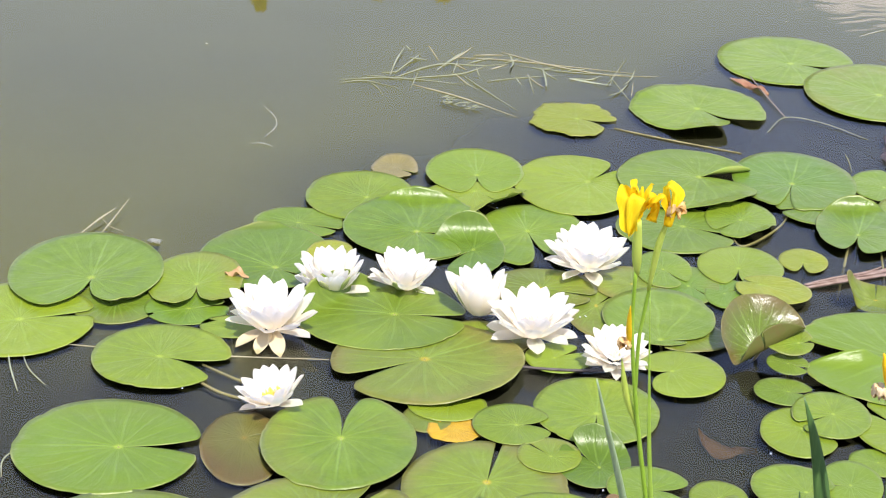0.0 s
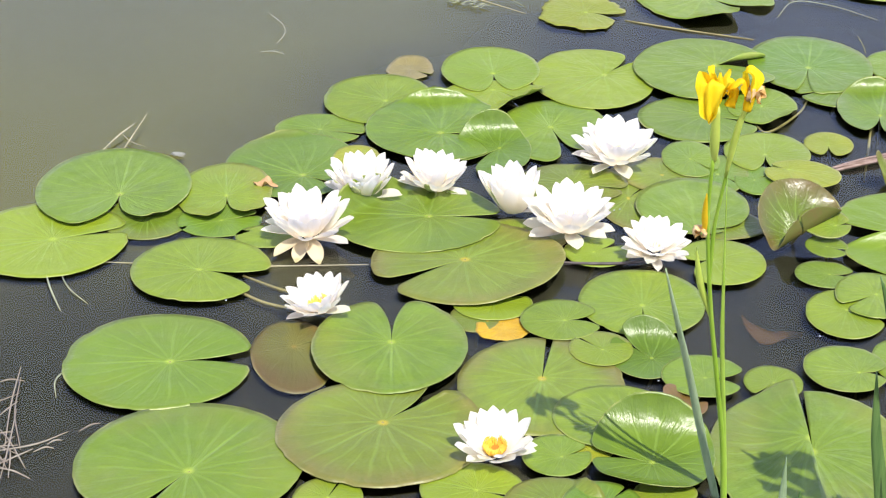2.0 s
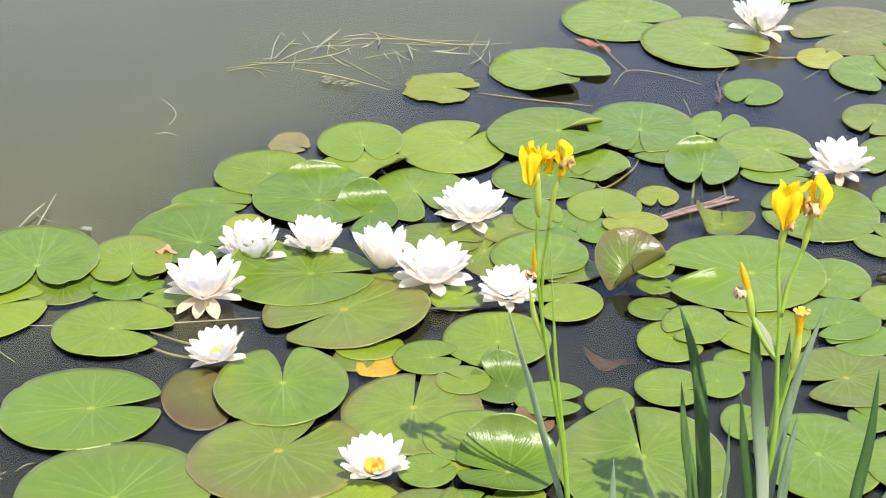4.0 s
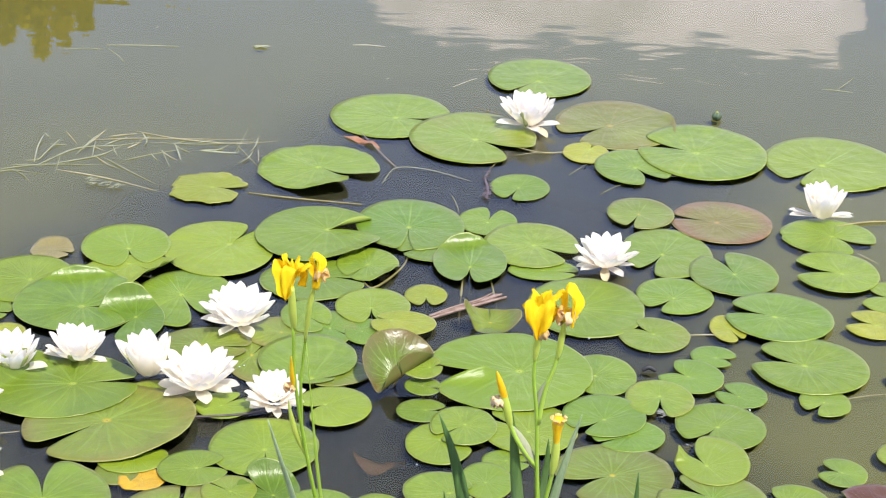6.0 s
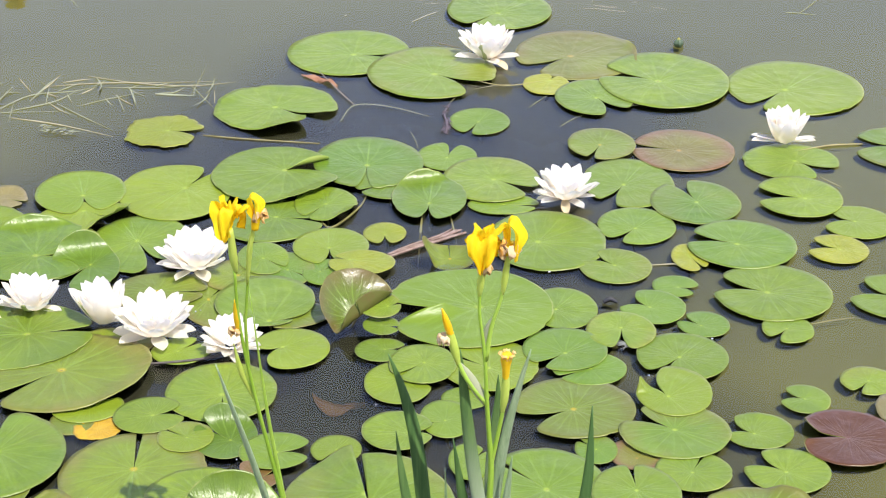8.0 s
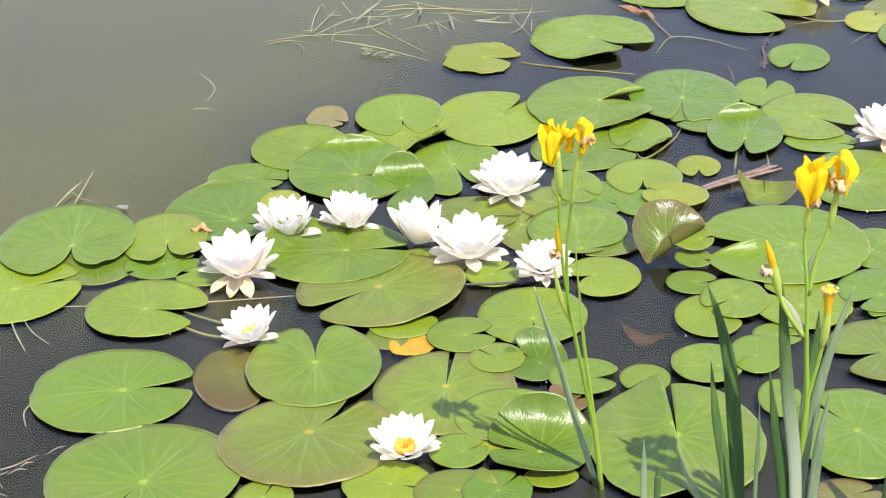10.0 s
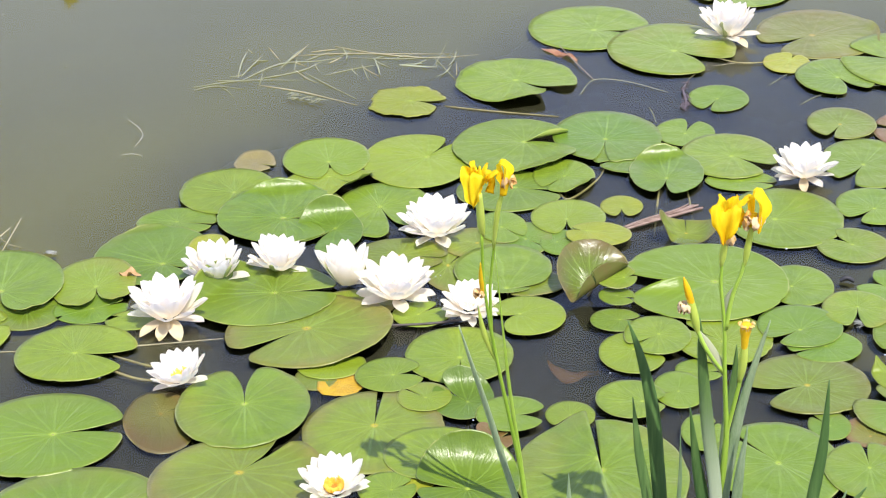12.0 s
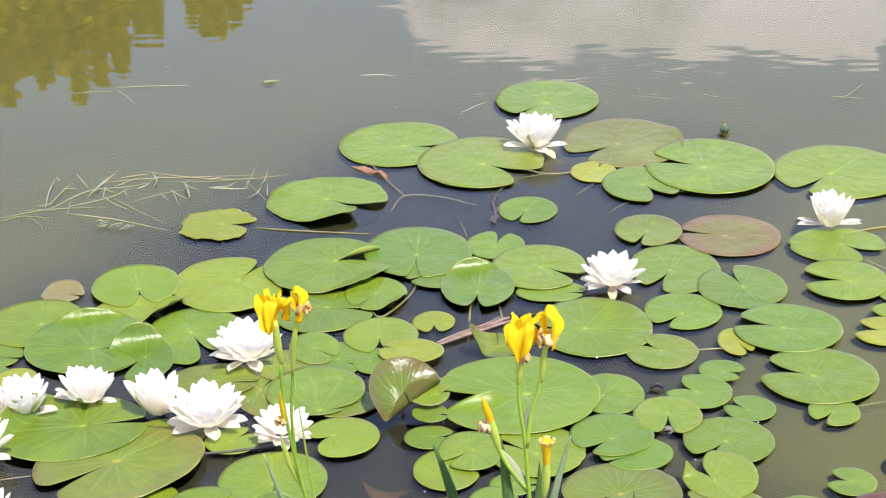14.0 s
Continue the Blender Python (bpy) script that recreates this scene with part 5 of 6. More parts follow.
def second_iris():
    root = new("yellow_iris")
    root.location = (0.816, -0.471, -0.050)
    bpy.context.view_layer.update()
    items = [
        part("stem", tube([(0.805, -0.604, 0.623), (0.805, -0.596, 0.583), (0.813, -0.582, 0.514), (0.817, -0.568, 0.443), (0.822, -0.552, 0.370), (0.826, -0.541, 0.316), (0.825, -0.526, 0.237), (0.822, -0.511, 0.164), (0.816, -0.471, -0.070)], [0.0022, 0.0026, 0.0034, 0.0048, 0.0052], 9), STEM),
        part("side_branch", tube([(0.835, -0.605, 0.628), (0.830, -0.599, 0.599), (0.821, -0.591, 0.562), (0.815, -0.580, 0.505)], [0.0024, 0.0034], 8), STEM),
        sheath(None, [(0.809, -0.612, 0.666), (0.806, -0.607, 0.640), (0.804, -0.602, 0.613)], 0.0102),
        sheath(None, [(0.840, -0.615, 0.679), (0.837, -0.609, 0.648), (0.834, -0.603, 0.616)], 0.0092),
        part("bract", ribbon([(0.826, -0.596, 0.583), (0.817, -0.588, 0.549), (0.814, -0.580, 0.507)], [0.002, 0.010, 0.014, 0.012, 0.006], (1, 0.2, 0.3), 0.5, 0.0015, 5, 14), BRACT),
        iris_bloom(None, (0.808, -0.613, 0.661), 0.050, 262, "open bright yellow iris flower"),
        withered_bloom(None, (0.810, -0.613, 0.660), 0.018),
        withered_bloom(None, (0.841, -0.618, 0.689), 0.026),
        bud(None, [(0.756, -0.597, 0.592), (0.762, -0.593, 0.570), (0.769, -0.588, 0.545)], 0.011),
        sheath(None, [(0.764, -0.591, 0.565), (0.771, -0.586, 0.533), (0.779, -0.578, 0.496)], 0.0125),
        withered_bloom(None, (0.759, -0.588, 0.543), 0.018),
        part("bud_stem", tube([(0.777, -0.580, 0.504), (0.790, -0.574, 0.472), (0.816, -0.564, 0.428)], [0.003, 0.0035], 7), STEM),
        part("bract", ribbon([(0.781, -0.578, 0.499), (0.798, -0.573, 0.465), (0.818, -0.565, 0.425)], [0.002, 0.011, 0.015, 0.014, 0.008], (1, 0.2, 0.6), 0.5, 0.0015, 5, 14), BRACT),
        part("bud", tube([(0.843, -0.581, 0.513), (0.842, -0.578, 0.503), (0.842, -0.577, 0.490), (0.842, -0.572, 0.466)], [0.007, 0.008, 0.0055, 0.004], 9), IRIS_DEEP, None, "spent yellow bud with curled tip"),
        part("curled_petal", joined([crumpled([(0.843 + 0.005 * math.cos(a), -0.581 + 0.005 * math.sin(a), 0.506), (0.843 + 0.008 * math.cos(a), -0.581 + 0.008 * math.sin(a), 0.516), (0.843 + 0.012 * math.cos(a), -0.581 + 0.012 * math.sin(a), 0.515)], [0.006, 0.010, 0.007], (-math.sin(a), math.cos(a), 0), 0.2, int(a), 0.0012, 5, 8) for a in (0.3, 1.6, 2.9, 4.2, 5.5)]), IRIS_OLD, None, "withered curled petal tips"),
        sheath(None, [(0.842, -0.577, 0.495), (0.842, -0.569, 0.451), (0.839, -0.561, 0.411)], 0.012),
        part("bud_stem", tube([(0.841, -0.564, 0.425), (0.833, -0.551, 0.363), (0.825, -0.540, 0.309)], [0.0028, 0.0035], 7), STEM),
        blade(None, [(0.781, -0.568, 0.514), (0.786, -0.561, 0.455), (0.800, -0.547, 0.324), (0.818, -0.532, 0.185), (0.833, -0.507, -0.060)], 0.019, BLADE_WHITE_FOOT, seed=1),
        blade(None, [(0.773, -0.546, 0.360), (0.787, -0.534, 0.255), (0.804, -0.523, 0.148), (0.823, -0.502, -0.060)], 0.018, seed=2),
        blade(None, [(0.876, -0.558, 0.508), (0.862, -0.551, 0.445), (0.844, -0.539, 0.345), (0.832, -0.525, 0.235), (0.828, -0.513, 0.150), (0.824, -0.492, -0.060)], 0.016, BLADE_PALE, seed=3),
        blade(None, [(0.854, -0.560, 0.339), (0.848, -0.550, 0.257), (0.845, -0.537, 0.172), (0.841, -0.507, -0.060)], 0.015, BLADE_PALE, seed=4),
        blade(None, [(0.834, -0.538, 0.457), (0.834, -0.533, 0.415), (0.828, -0.525, 0.336), (0.825, -0.516, 0.256), (0.820, -0.488, -0.060)], 0.013, BLADE_WHITE_FOOT, seed=5),
        blade(None, [(0.762, -0.535, 0.305), (0.764, -0.527, 0.231), (0.764, -0.518, 0.145), (0.767, -0.500, -0.060)], 0.006, BLADE_PALE, seed=6),
    ]
    c = Vector((0.839, -0.616, 0.679))
    old = part("drooping_flower", tube([c, c + 0.85 * Vector((0.002, 0, 0.022))], [0.004, 0.006], 7), IRIS_YELLOW, None, "fading yellow iris flower drooping")
    part("fall", crumpled([c + 0.85 * Vector((0.001, 0, 0.010)), c + 0.85 * Vector((-0.002, -0.004, 0.052)), c + 0.85 * Vector((-0.016, -0.006, 0.046)), c + 0.85 * Vector((-0.032, -0.007, 0.028))], [0.006, 0.012, 0.016, 0.015, 0.006], (0.2, 1, 0.2), -0.4, 3, 0.0022, 9, 18), IRIS_YELLOW, old)
    part("fall", crumpled([c + 0.85 * Vector((0.001, 0, 0.010)), c + 0.85 * Vector((0.002, -0.006, 0.056)), c + 0.85 * Vector((0.014, -0.008, 0.036)), c + 0.85 * Vector((0.011, -0.009, -0.006))], [0.006, 0.014, 0.022, 0.020, 0.006], (0.7, 1, 0.1), -0.5, 5, 0.0026, 9, 20), IRIS_YELLOW, old)
    part("fall", crumpled([c + 0.85 * Vector((0.001, 0, 0.012)), c + 0.85 * Vector((-0.004, -0.006, 0.028)), c + 0.85 * Vector((-0.010, -0.008, 0.022)), c + 0.85 * Vector((-0.008, -0.009, 0.004))], [0.006, 0.012, 0.014, 0.004], (0.5, 1, 0.1), -0.5, 8, 0.0026, 9, 16), IRIS_OLD, old)
    items.append(old)
    for ob in items:
        ob.parent = root
        ob.matrix_parent_inverse = root.matrix_world.inverted()
    return tagged(root, "yellow flag iris with buds and sword-shaped leaves", "iris")


def leaf_tuft(foot, leaves, label):
    """Sword leaves that grow from one root."""
    root = new("iris_leaf_tuft")
    root.location = foot
    bpy.context.view_layer.update()
    for k, (points, width, mat) in enumerate(leaves):
        ob = blade(None, points, width, mat, seed=20 + k)
        ob.parent = root
        ob.matrix_parent_inverse = root.matrix_world.inverted()
    return tagged(root, label, "iris leaves")


first_iris()
second_iris()
leaf_tuft((0.75, -0.45, -0.11), [
    ([(0.683, -0.450, 0.441), (0.702, -0.450, 0.385), (0.721, -0.450, 0.303), (0.733, -0.450, 0.191), (0.741, -0.450, 0.089), (0.751, -0.450, -0.120)], 0.022, BLADE),
    ([(0.693, -0.455, 0.315), (0.704, -0.455, 0.223), (0.723, -0.455, 0.109), (0.747, -0.455, -0.120)], 0.016, BLADE),
], "two dark green sword-shaped iris leaves in shallow water")
leaf_tuft((0.95, -0.45, -0.11), [
    ([(0.974, -0.450, 0.352), (0.973, -0.450, 0.235), (0.961, -0.450, 0.100), (0.949, -0.450, -0.120)], 0.019, BLADE),
    ([(1.040, -0.455, 0.172), (1.018, -0.455, 0.134), (1.000, -0.455, 0.102), (0.945, -0.450, -0.120)], 0.016, BLADE),
    ([(1.011, -0.460, 0.167), (1.002, -0.460, 0.133), (0.990, -0.460, 0.102), (0.950, -0.455, -0.120)], 0.012, BLADE_PALE),
], "three dark green sword-shaped iris leaves leaning apart")
leaf_tuft((0.61, -0.45, -0.11), [
    ([(0.600, -0.450, 0.172), (0.601, -0.450, 0.123), (0.602, -0.450, 0.082), (0.606, -0.450, -0.120)], 0.010, BLADE_PALE),
    ([(0.622, -0.450, 0.124), (0.622, -0.450, 0.104), (0.622, -0.450, 0.083), (0.618, -0.450, -0.120)], 0.010, BLADE),
], "two short young iris shoots rising from the water")


# ---- things that float between the leaves ----
def straw_piece(name, points, radius, mat, label, category, group=""):
    ob = part(name, tube(points, [0.5 * radius, 0.7 * radius, 0.7 * radius, 0.4 * radius], 5), mat)
    return tagged(ob, label, category, group)


def grass_clump():
    """Cut grass stalks and leaves that drift together."""
    dice = random.Random(5)
    root = new("floating_grass")
    root.location = (0.05, 1.62, 0.0)
    bpy.context.view_layer.update()

    def stalk(kind, *line):
        points = [(px, py, 0.0004 + 0.0016 * dice.random()) for px, py in line]
        if kind == "grass_leaf":
            points[-1] = (points[-1][0], points[-1][1], 0.009)
            ob = part("grass_leaf", ribbon(points, [0.002, 0.0045, 0.004, 0.0008], (0.8, 0.3, 0.3), 0.3, 0.001, 3, 12), GREY_STRAW)
        else:
            ob = part("stalk", tube(points, [0.0007, 0.0014, 0.0011, 0.0004], 5), STRAW if dice.random() < 0.3 else GREY_STRAW)
        ob.parent = root
        ob.matrix_parent_inverse = root.matrix_world.inverted()

    stalk("stalk", (-0.423, 1.443), (-0.310, 1.492), (-0.149, 1.501))
    stalk("stalk", (-0.310, 1.492), (-0.235, 1.606), (-0.142, 1.634), (-0.078, 1.662))
    stalk("stalk", (-0.110, 1.738), (0.017, 1.688), (0.157, 1.670), (0.273, 1.695))
    stalk("stalk", (-0.202, 1.668), (-0.082, 1.688), (0.056, 1.694), (0.214, 1.698))
    stalk("stalk", (-0.158, 1.551), (-0.087, 1.473), (0.001, 1.385))
    stalk("stalk", (-0.257, 1.465), (-0.135, 1.421), (0.007, 1.348))
    stalk("stalk", (-0.102, 1.536), (-0.046, 1.578), (0.044, 1.629))
    stalk("stalk", (0.157, 1.675), (0.198, 1.590), (0.237, 1.505))
    stalk("stalk", (0.165, 1.597), (0.175, 1.687), (0.184, 1.794))
    stalk("grass_leaf", (0.075, 1.614), (0.125, 1.607), (0.176, 1.584))
    stalk("grass_leaf", (0.006, 1.657), (0.025, 1.592), (0.038, 1.528))
    stalk("grass_leaf", (-0.323, 1.510), (-0.334, 1.611), (-0.332, 1.676))
    stalk("grass_leaf", (-0.316, 1.522), (-0.302, 1.596), (-0.285, 1.647))
    stalk("stalk", (-0.358, 1.451), (-0.330, 1.42), (-0.305, 1.378))
    stalk("stalk", (-0.376, 1.488), (-0.33, 1.49), (-0.289, 1.484))
    stalk("stalk", (-0.184, 1.565), (-0.16, 1.53), (-0.140, 1.501))
    stalk("grass_leaf", (0.211, 1.620), (0.20, 1.57), (0.183, 1.521))
    stalk("grass_leaf", (0.214, 1.725), (0.212, 1.659), (0.204, 1.595))
    stalk("grass_leaf", (-0.088, 1.728), (-0.068, 1.674), (-0.066, 1.617))
    stalk("stalk", (-0.228, 1.567), (-0.207, 1.669), (-0.190, 1.721))
    stalk("stalk", (-0.265, 1.507), (-0.170, 1.564), (-0.124, 1.638))
    stalk("stalk", (-0.418, 1.423), (-0.368, 1.452), (-0.289, 1.436))
    stalk("stalk", (-0.058, 1.661), (0.080, 1.658), (0.205, 1.685))
    for k in range(26):
        way, cx, cy, reach = dice.gauss(0.2, 0.8), dice.uniform(-0.36, 0.24), dice.uniform(1.50, 1.71), dice.uniform(0.010, 0.035)
        stalk("stalk", (cx - reach * math.cos(way), cy - 2 * reach * math.sin(way)), (cx, cy + dice.uniform(-0.006, 0.006)), (cx + reach * math.cos(way), cy + 2 * reach * math.sin(way)))
    seeds = []
    for k in range(34):
        s = dice.random()
        c = Vector((-0.18 + 0.095 * s, 1.39 - 0.03 * s + dice.uniform(-0.02, 0.02), 0.005))
        e = c + Vector((dice.uniform(0.004, 0.018), dice.uniform(-0.010, 0.012), 0.004))
        seeds.append(tube([c, (c + e) / 2, e], [0.0005, 0.0016, 0.0004], 4, 4))
    ob = part("seed_head", joined(seeds), GREY_STRAW, None, "greenish grass seed head")
    ob.parent = root
    ob.matrix_parent_inverse = root.matrix_world.inverted()
    return tagged(root, "drifting tangle of pale dead grass stalks", "grass clump")


def hay_clump():
    dice = random.Random(8)
    root = new("floating_hay")
    root.location = (-0.50, -0.38, 0.0)
    bpy.context.view_layer.update()
    stalks = [((-0.523, -0.207), (-0.500, -0.302), (-0.466, -0.410)), ((-0.500, -0.425), (-0.431, -0.389), (-0.395, -0.351)), ((-0.512, -0.235), (-0.487, -0.320), (-0.446, -0.400)),
              ((-0.470, -0.459), (-0.447, -0.420), (-0.428, -0.398)), ((-0.494, -0.359), (-0.462, -0.395), (-0.422, -0.442)), ((-0.381, -0.344), (-0.368, -0.331), (-0.357, -0.321)),
              ((-0.545, -0.250), (-0.525, -0.243), (-0.505, -0.238)), ((-0.446, -0.473), (-0.460, -0.409), (-0.486, -0.314)), ((-0.570, -0.330), (-0.530, -0.300), (-0.498, -0.275)), ((-0.412, -0.386), (-0.404, -0.377), (-0.396, -0.370))]
    for k in range(46):
        a = dice.gauss(0.4, 0.7)
        cx, cy, l = -0.500 + dice.gauss(0.0, 0.035), -0.435 + dice.gauss(0.0, 0.032), dice.uniform(0.012, 0.045)
        stalks.append(((cx - l * math.cos(a), cy - l * math.sin(a)), (cx, cy + 0.005), (cx + l * math.cos(a), cy + l * math.sin(a))))
    for line in stalks:
        ob = part("stalk", tube([(px, py, 0.002 + 0.008 * dice.random()) for px, py in line], [0.0006, 0.0013, 0.0006], 5), HAY)
        ob.parent = root
        ob.matrix_parent_inverse = root.matrix_world.inverted()
    return tagged(root, "drifting tangle of brown hay at the margin", "hay clump")


grass_clump()
hay_clump()
strips = []
for k, (off, high, wide) in enumerate(((-0.004, 0.003, 0.009), (0.002, 0.007, 0.010), (0.006, 0.004, 0.006), (0.000, 0.010, 0.004))):
    strips.append(ribbon([(0.655 + 0.012 * k, 0.700 + off + 0.008 * k, high), (0.72, 0.745 + off, high + 0.003), (0.77, 0.783 + off, high + 0.001), (0.832 - 0.010 * k, 0.822 + off, high)], [0.3 * wide, wide, 0.8 * wide, wide, 0.4 * wide], (-0.5, 0.85, 0.1 * k), 0.3, 0.004, 5, 18, 0.0012, k))
tagged(part("driftwood", joined(strips), WOOD), "peeled pinkish piece of driftwood between pads", "driftwood")
straw_piece("stick", [(1.700, 0.675, 0.003), (1.725, 0.640, 0.007), (1.80, 0.570, 0.004)], 0.0055, DARK_WOOD, "short dark wet stick beside a pad", "stick")
straw_piece("twig", [(0.480, 1.76, 0.003), (0.53, 1.63, 0.006), (0.577, 1.53, 0.003)], 0.0025, HAY, "thin brown twig floating near pads", "twig", "floating twigs")
straw_piece("twig", [(0.545, 1.43, 0.003), (0.577, 1.525, 0.005), (0.66, 1.52, 0.004), (0.76, 1.46, 0.002)], 0.0014, GREY_STRAW, "forked pale twig floating near pads", "twig", "floating twigs")
straw_piece("straw", [(-0.622, 0.500, 0.003), (-0.622, 0.600, 0.010), (-0.620, 0.660, 0.018)], 0.0018, STRAW, "pale straw stalk resting on the water", "straw", "floating straws")
straw_piece("straw", [(-0.662, 0.505, 0.003), (-0.649, 0.575, 0.008), (-0.634, 0.625, 0.012)], 0.0024, STRAW, "broad pale straw resting on the water", "straw", "floating straws")
straw_piece("straw", [(-0.645, 0.589, 0.006), (-0.618, 0.561, 0.007), (-0.588, 0.554, 0.003)], 0.0012, STRAW, "thin pale straw across other straws", "straw", "floating straws")
straw_piece("fibre", [(-0.538, 1.235, 0.001), (-0.494, 1.180, 0.002), (-0.476, 1.130, 0.002), (-0.480, 1.080, 0.001)], 0.0011, FOAM, "thin curved pale plant fibre on open water", "fibre", "drifting fibres")
straw_piece("fibre", [(-0.500, 1.030, 0.001), (-0.475, 1.036, 0.002), (-0.450, 1.028, 0.001)], 0.0009, FOAM, "thin pale plant fibre on open water", "fibre", "drifting fibres")
straw_piece("straw", [(-0.297, 2.419, 0.0008), (-0.2, 2.425, 0.0008), (-0.086, 2.424, 0.0008)], 0.0020, GREY_STRAW, "straight grey-green stalk on open water", "straw", "floating straws")
straw_piece("straw", [(-0.42, 2.37, 0.0008), (-0.35, 2.385, 0.0008), (-0.30, 2.38, 0.0008)], 0.0017, GREY_STRAW, "thin grey stalk on open water", "straw", "floating straws")
straw_piece("straw", [(-0.29, 2.39, 0.0008), (-0.25, 2.33, 0.0008), (-0.22, 2.27, 0.0008)], 0.0018, GREY_STRAW, "thin grey stalk on open water", "straw", "floating straws")
straw_piece("straw", [(0.421, 2.481, 0.0008), (0.47, 2.485, 0.0008), (0.518, 2.473, 0.0008)], 0.0019, FOAM, "short pale stalk on open water", "straw", "floating straws")
straw_piece("straw", [(0.72, 2.14, 0.0008), (0.76, 2.19, 0.0008), (0.79, 2.22, 0.0008)], 0.0014, FOAM, "short pale stalk on open water", "straw", "floating straws")
straw_piece("straw", [(1.80, 2.19, 0.0008), (1.84, 2.25, 0.0008), (1.88, 2.315, 0.0008)], 0.0016, GREY_STRAW, "short pale stalk crossing another", "straw", "floating straws")
straw_piece("straw", [(1.768, 2.205, 0.0008), (1.80, 2.20, 0.0008), (1.85, 2.184, 0.0008)], 0.0014, GREY_STRAW, "short pale stalk crossing another", "straw", "floating straws")
straw_piece("grass_blade", [(-0.600, 0.085, 0.002), (-0.57, 0.03, 0.003), (-0.53, -0.03, 0.001)], 0.0022, GREY_STRAW, "pale grass blade beside a pad", "grass blade", "loose grass blades")
straw_piece("grass_blade", [(-0.575, 0.085, 0.002), (-0.54, 0.035, 0.003), (-0.495, -0.002, 0.001)], 0.0016, GREY_STRAW, "narrow grass blade beside a pad", "grass blade", "loose grass blades")
straw_piece("grass_blade", [(-0.455, -0.185, 0.003), (-0.462, -0.225, 0.004), (-0.446, -0.265, 0.002)], 0.0018, GREY_STRAW, "pale grass blade at a pad's rim", "grass blade", "loose grass blades")
straw_piece("straw", [(1.609, 0.007, 0.003), (1.657, 0.042, 0.006), (1.707, 0.084, 0.004)], 0.0017, STRAW, "pale straw beside a withered pad", "straw", "floating straws")
straw_piece("runner", [(-0.54, 0.129, 0.0), (-0.30, 0.16, 0.001), (-0.085, 0.21, 0.0)], 0.0018, STRAW, "thin pale runner between two pads", "runner", "leaf runners")
straw_piece("runner", [(0.222, 1.352, 0.001), (0.33, 1.325, 0.002), (0.50, 1.300, 0.001)], 0.003, STALK, "brown leaf stalk lying on the water", "runner", "leaf runners")
straw_piece("runner", [(-0.28, 0.09, 0.0), (-0.22, 0.06, -0.002), (-0.14, 0.05, -0.004)], 0.0045, STALK, "brown leaf stalk just under water", "runner", "leaf runners")
straw_piece("runner", [(-0.28, 0.14, -0.004), (-0.20, 0.11, -0.006), (-0.12, 0.10, -0.008)], 0.004, STALK, "brown leaf stalk just under water", "runner", "leaf runners")
straw_piece("runner", [(0.515, 0.90, -0.002), (0.545, 0.86, -0.004), (0.60, 0.95, -0.002), (0.62, 1.04, -0.004)], 0.0035, STALK, "pale forked leaf stalk just under water", "runner", "leaf runners")
straw_piece("runner", [(0.74, 0.94, -0.006), (0.735, 0.86, -0.02), (0.73, 0.78, -0.05)], 0.004, STALK, "pale leaf stalk going down into water", "runner", "leaf runners")
straw_piece("runner", [(0.80, 0.93, -0.006), (0.81, 0.83, -0.02), (0.82, 0.72, -0.05)], 0.0035, STALK, "pale leaf stalk going down into water", "runner", "leaf runners")
straw_piece("runner", [(0.20, 0.27, 0.004), (0.30, 0.28, 0.006), (0.38, 0.31, 0.003)], 0.004, DARK_WOOD, "dark stalk between two pads", "runner", "leaf runners")
straw_piece("runner", [(0.86, 1.71, 0.002), (0.95, 1.655, 0.004), (1.05, 1.685, 0.003)], 0.0024, STALK, "pale stalk below a blossom", "runner", "leaf runners")
straw_piece("runner", [(1.20, 0.665, 0.001), (1.25, 0.668, 0.002), (1.30, 0.668, 0.001)], 0.0022, STRAW, "pale stalk between two pads", "runner", "leaf runners")
straw_piece("runner", [(1.62, 1.24, 0.002), (1.70, 1.27, 0.003), (1.78, 1.28, 0.002)], 0.004, STALK, "green-brown stalk beside a blossom", "runner", "leaf runners")
straw_piece("runner", [(1.48, 0.415, -0.002), (1.53, 0.43, -0.001), (1.58, 0.445, -0.003)], 0.0020, STALK, "brown stalk on open water", "runner", "leaf runners")


def dead_leaf(name, points, widths, across, mat, label):
    ob = part(name, ribbon(points, widths, across, 0.4, 0.0012, 7, 22, 0.006, 2), mat)
    return tagged(ob, label, "dead leaf")


dead_leaf("dead_leaf", [(0.435, 1.738, 0.003), (0.462, 1.716, 0.006), (0.484, 1.706, 0.004), (0.508, 1.684, 0.006), (0.530, 1.660, 0.003)], [0.003, 0.015, 0.019, 0.013, 0.012, 0.003], (0.5, 0.7, 0.2), RED_LEAF, "curled reddish dead leaf beside a pad")
dead_leaf("sunken_leaf", [(0.530, 0.262, -0.056), (0.552, 0.236, -0.060), (0.588, 0.226, -0.064), (0.628, 0.240, -0.066)], [0.003, 0.020, 0.034, 0.040, 0.036, 0.022, 0.003], (-0.2, 1.0, -0.15), SUNKEN, "brown sunken leaf under the water")
dead_leaf("dead_leaf", [(-0.300, 0.432, 0.010), (-0.320, 0.437, 0.013), (-0.345, 0.435, 0.010)], [0.003, 0.012, 0.016, 0.004], (0.1, 1, 0.2), TORN, "brown torn strip lying on a pad")


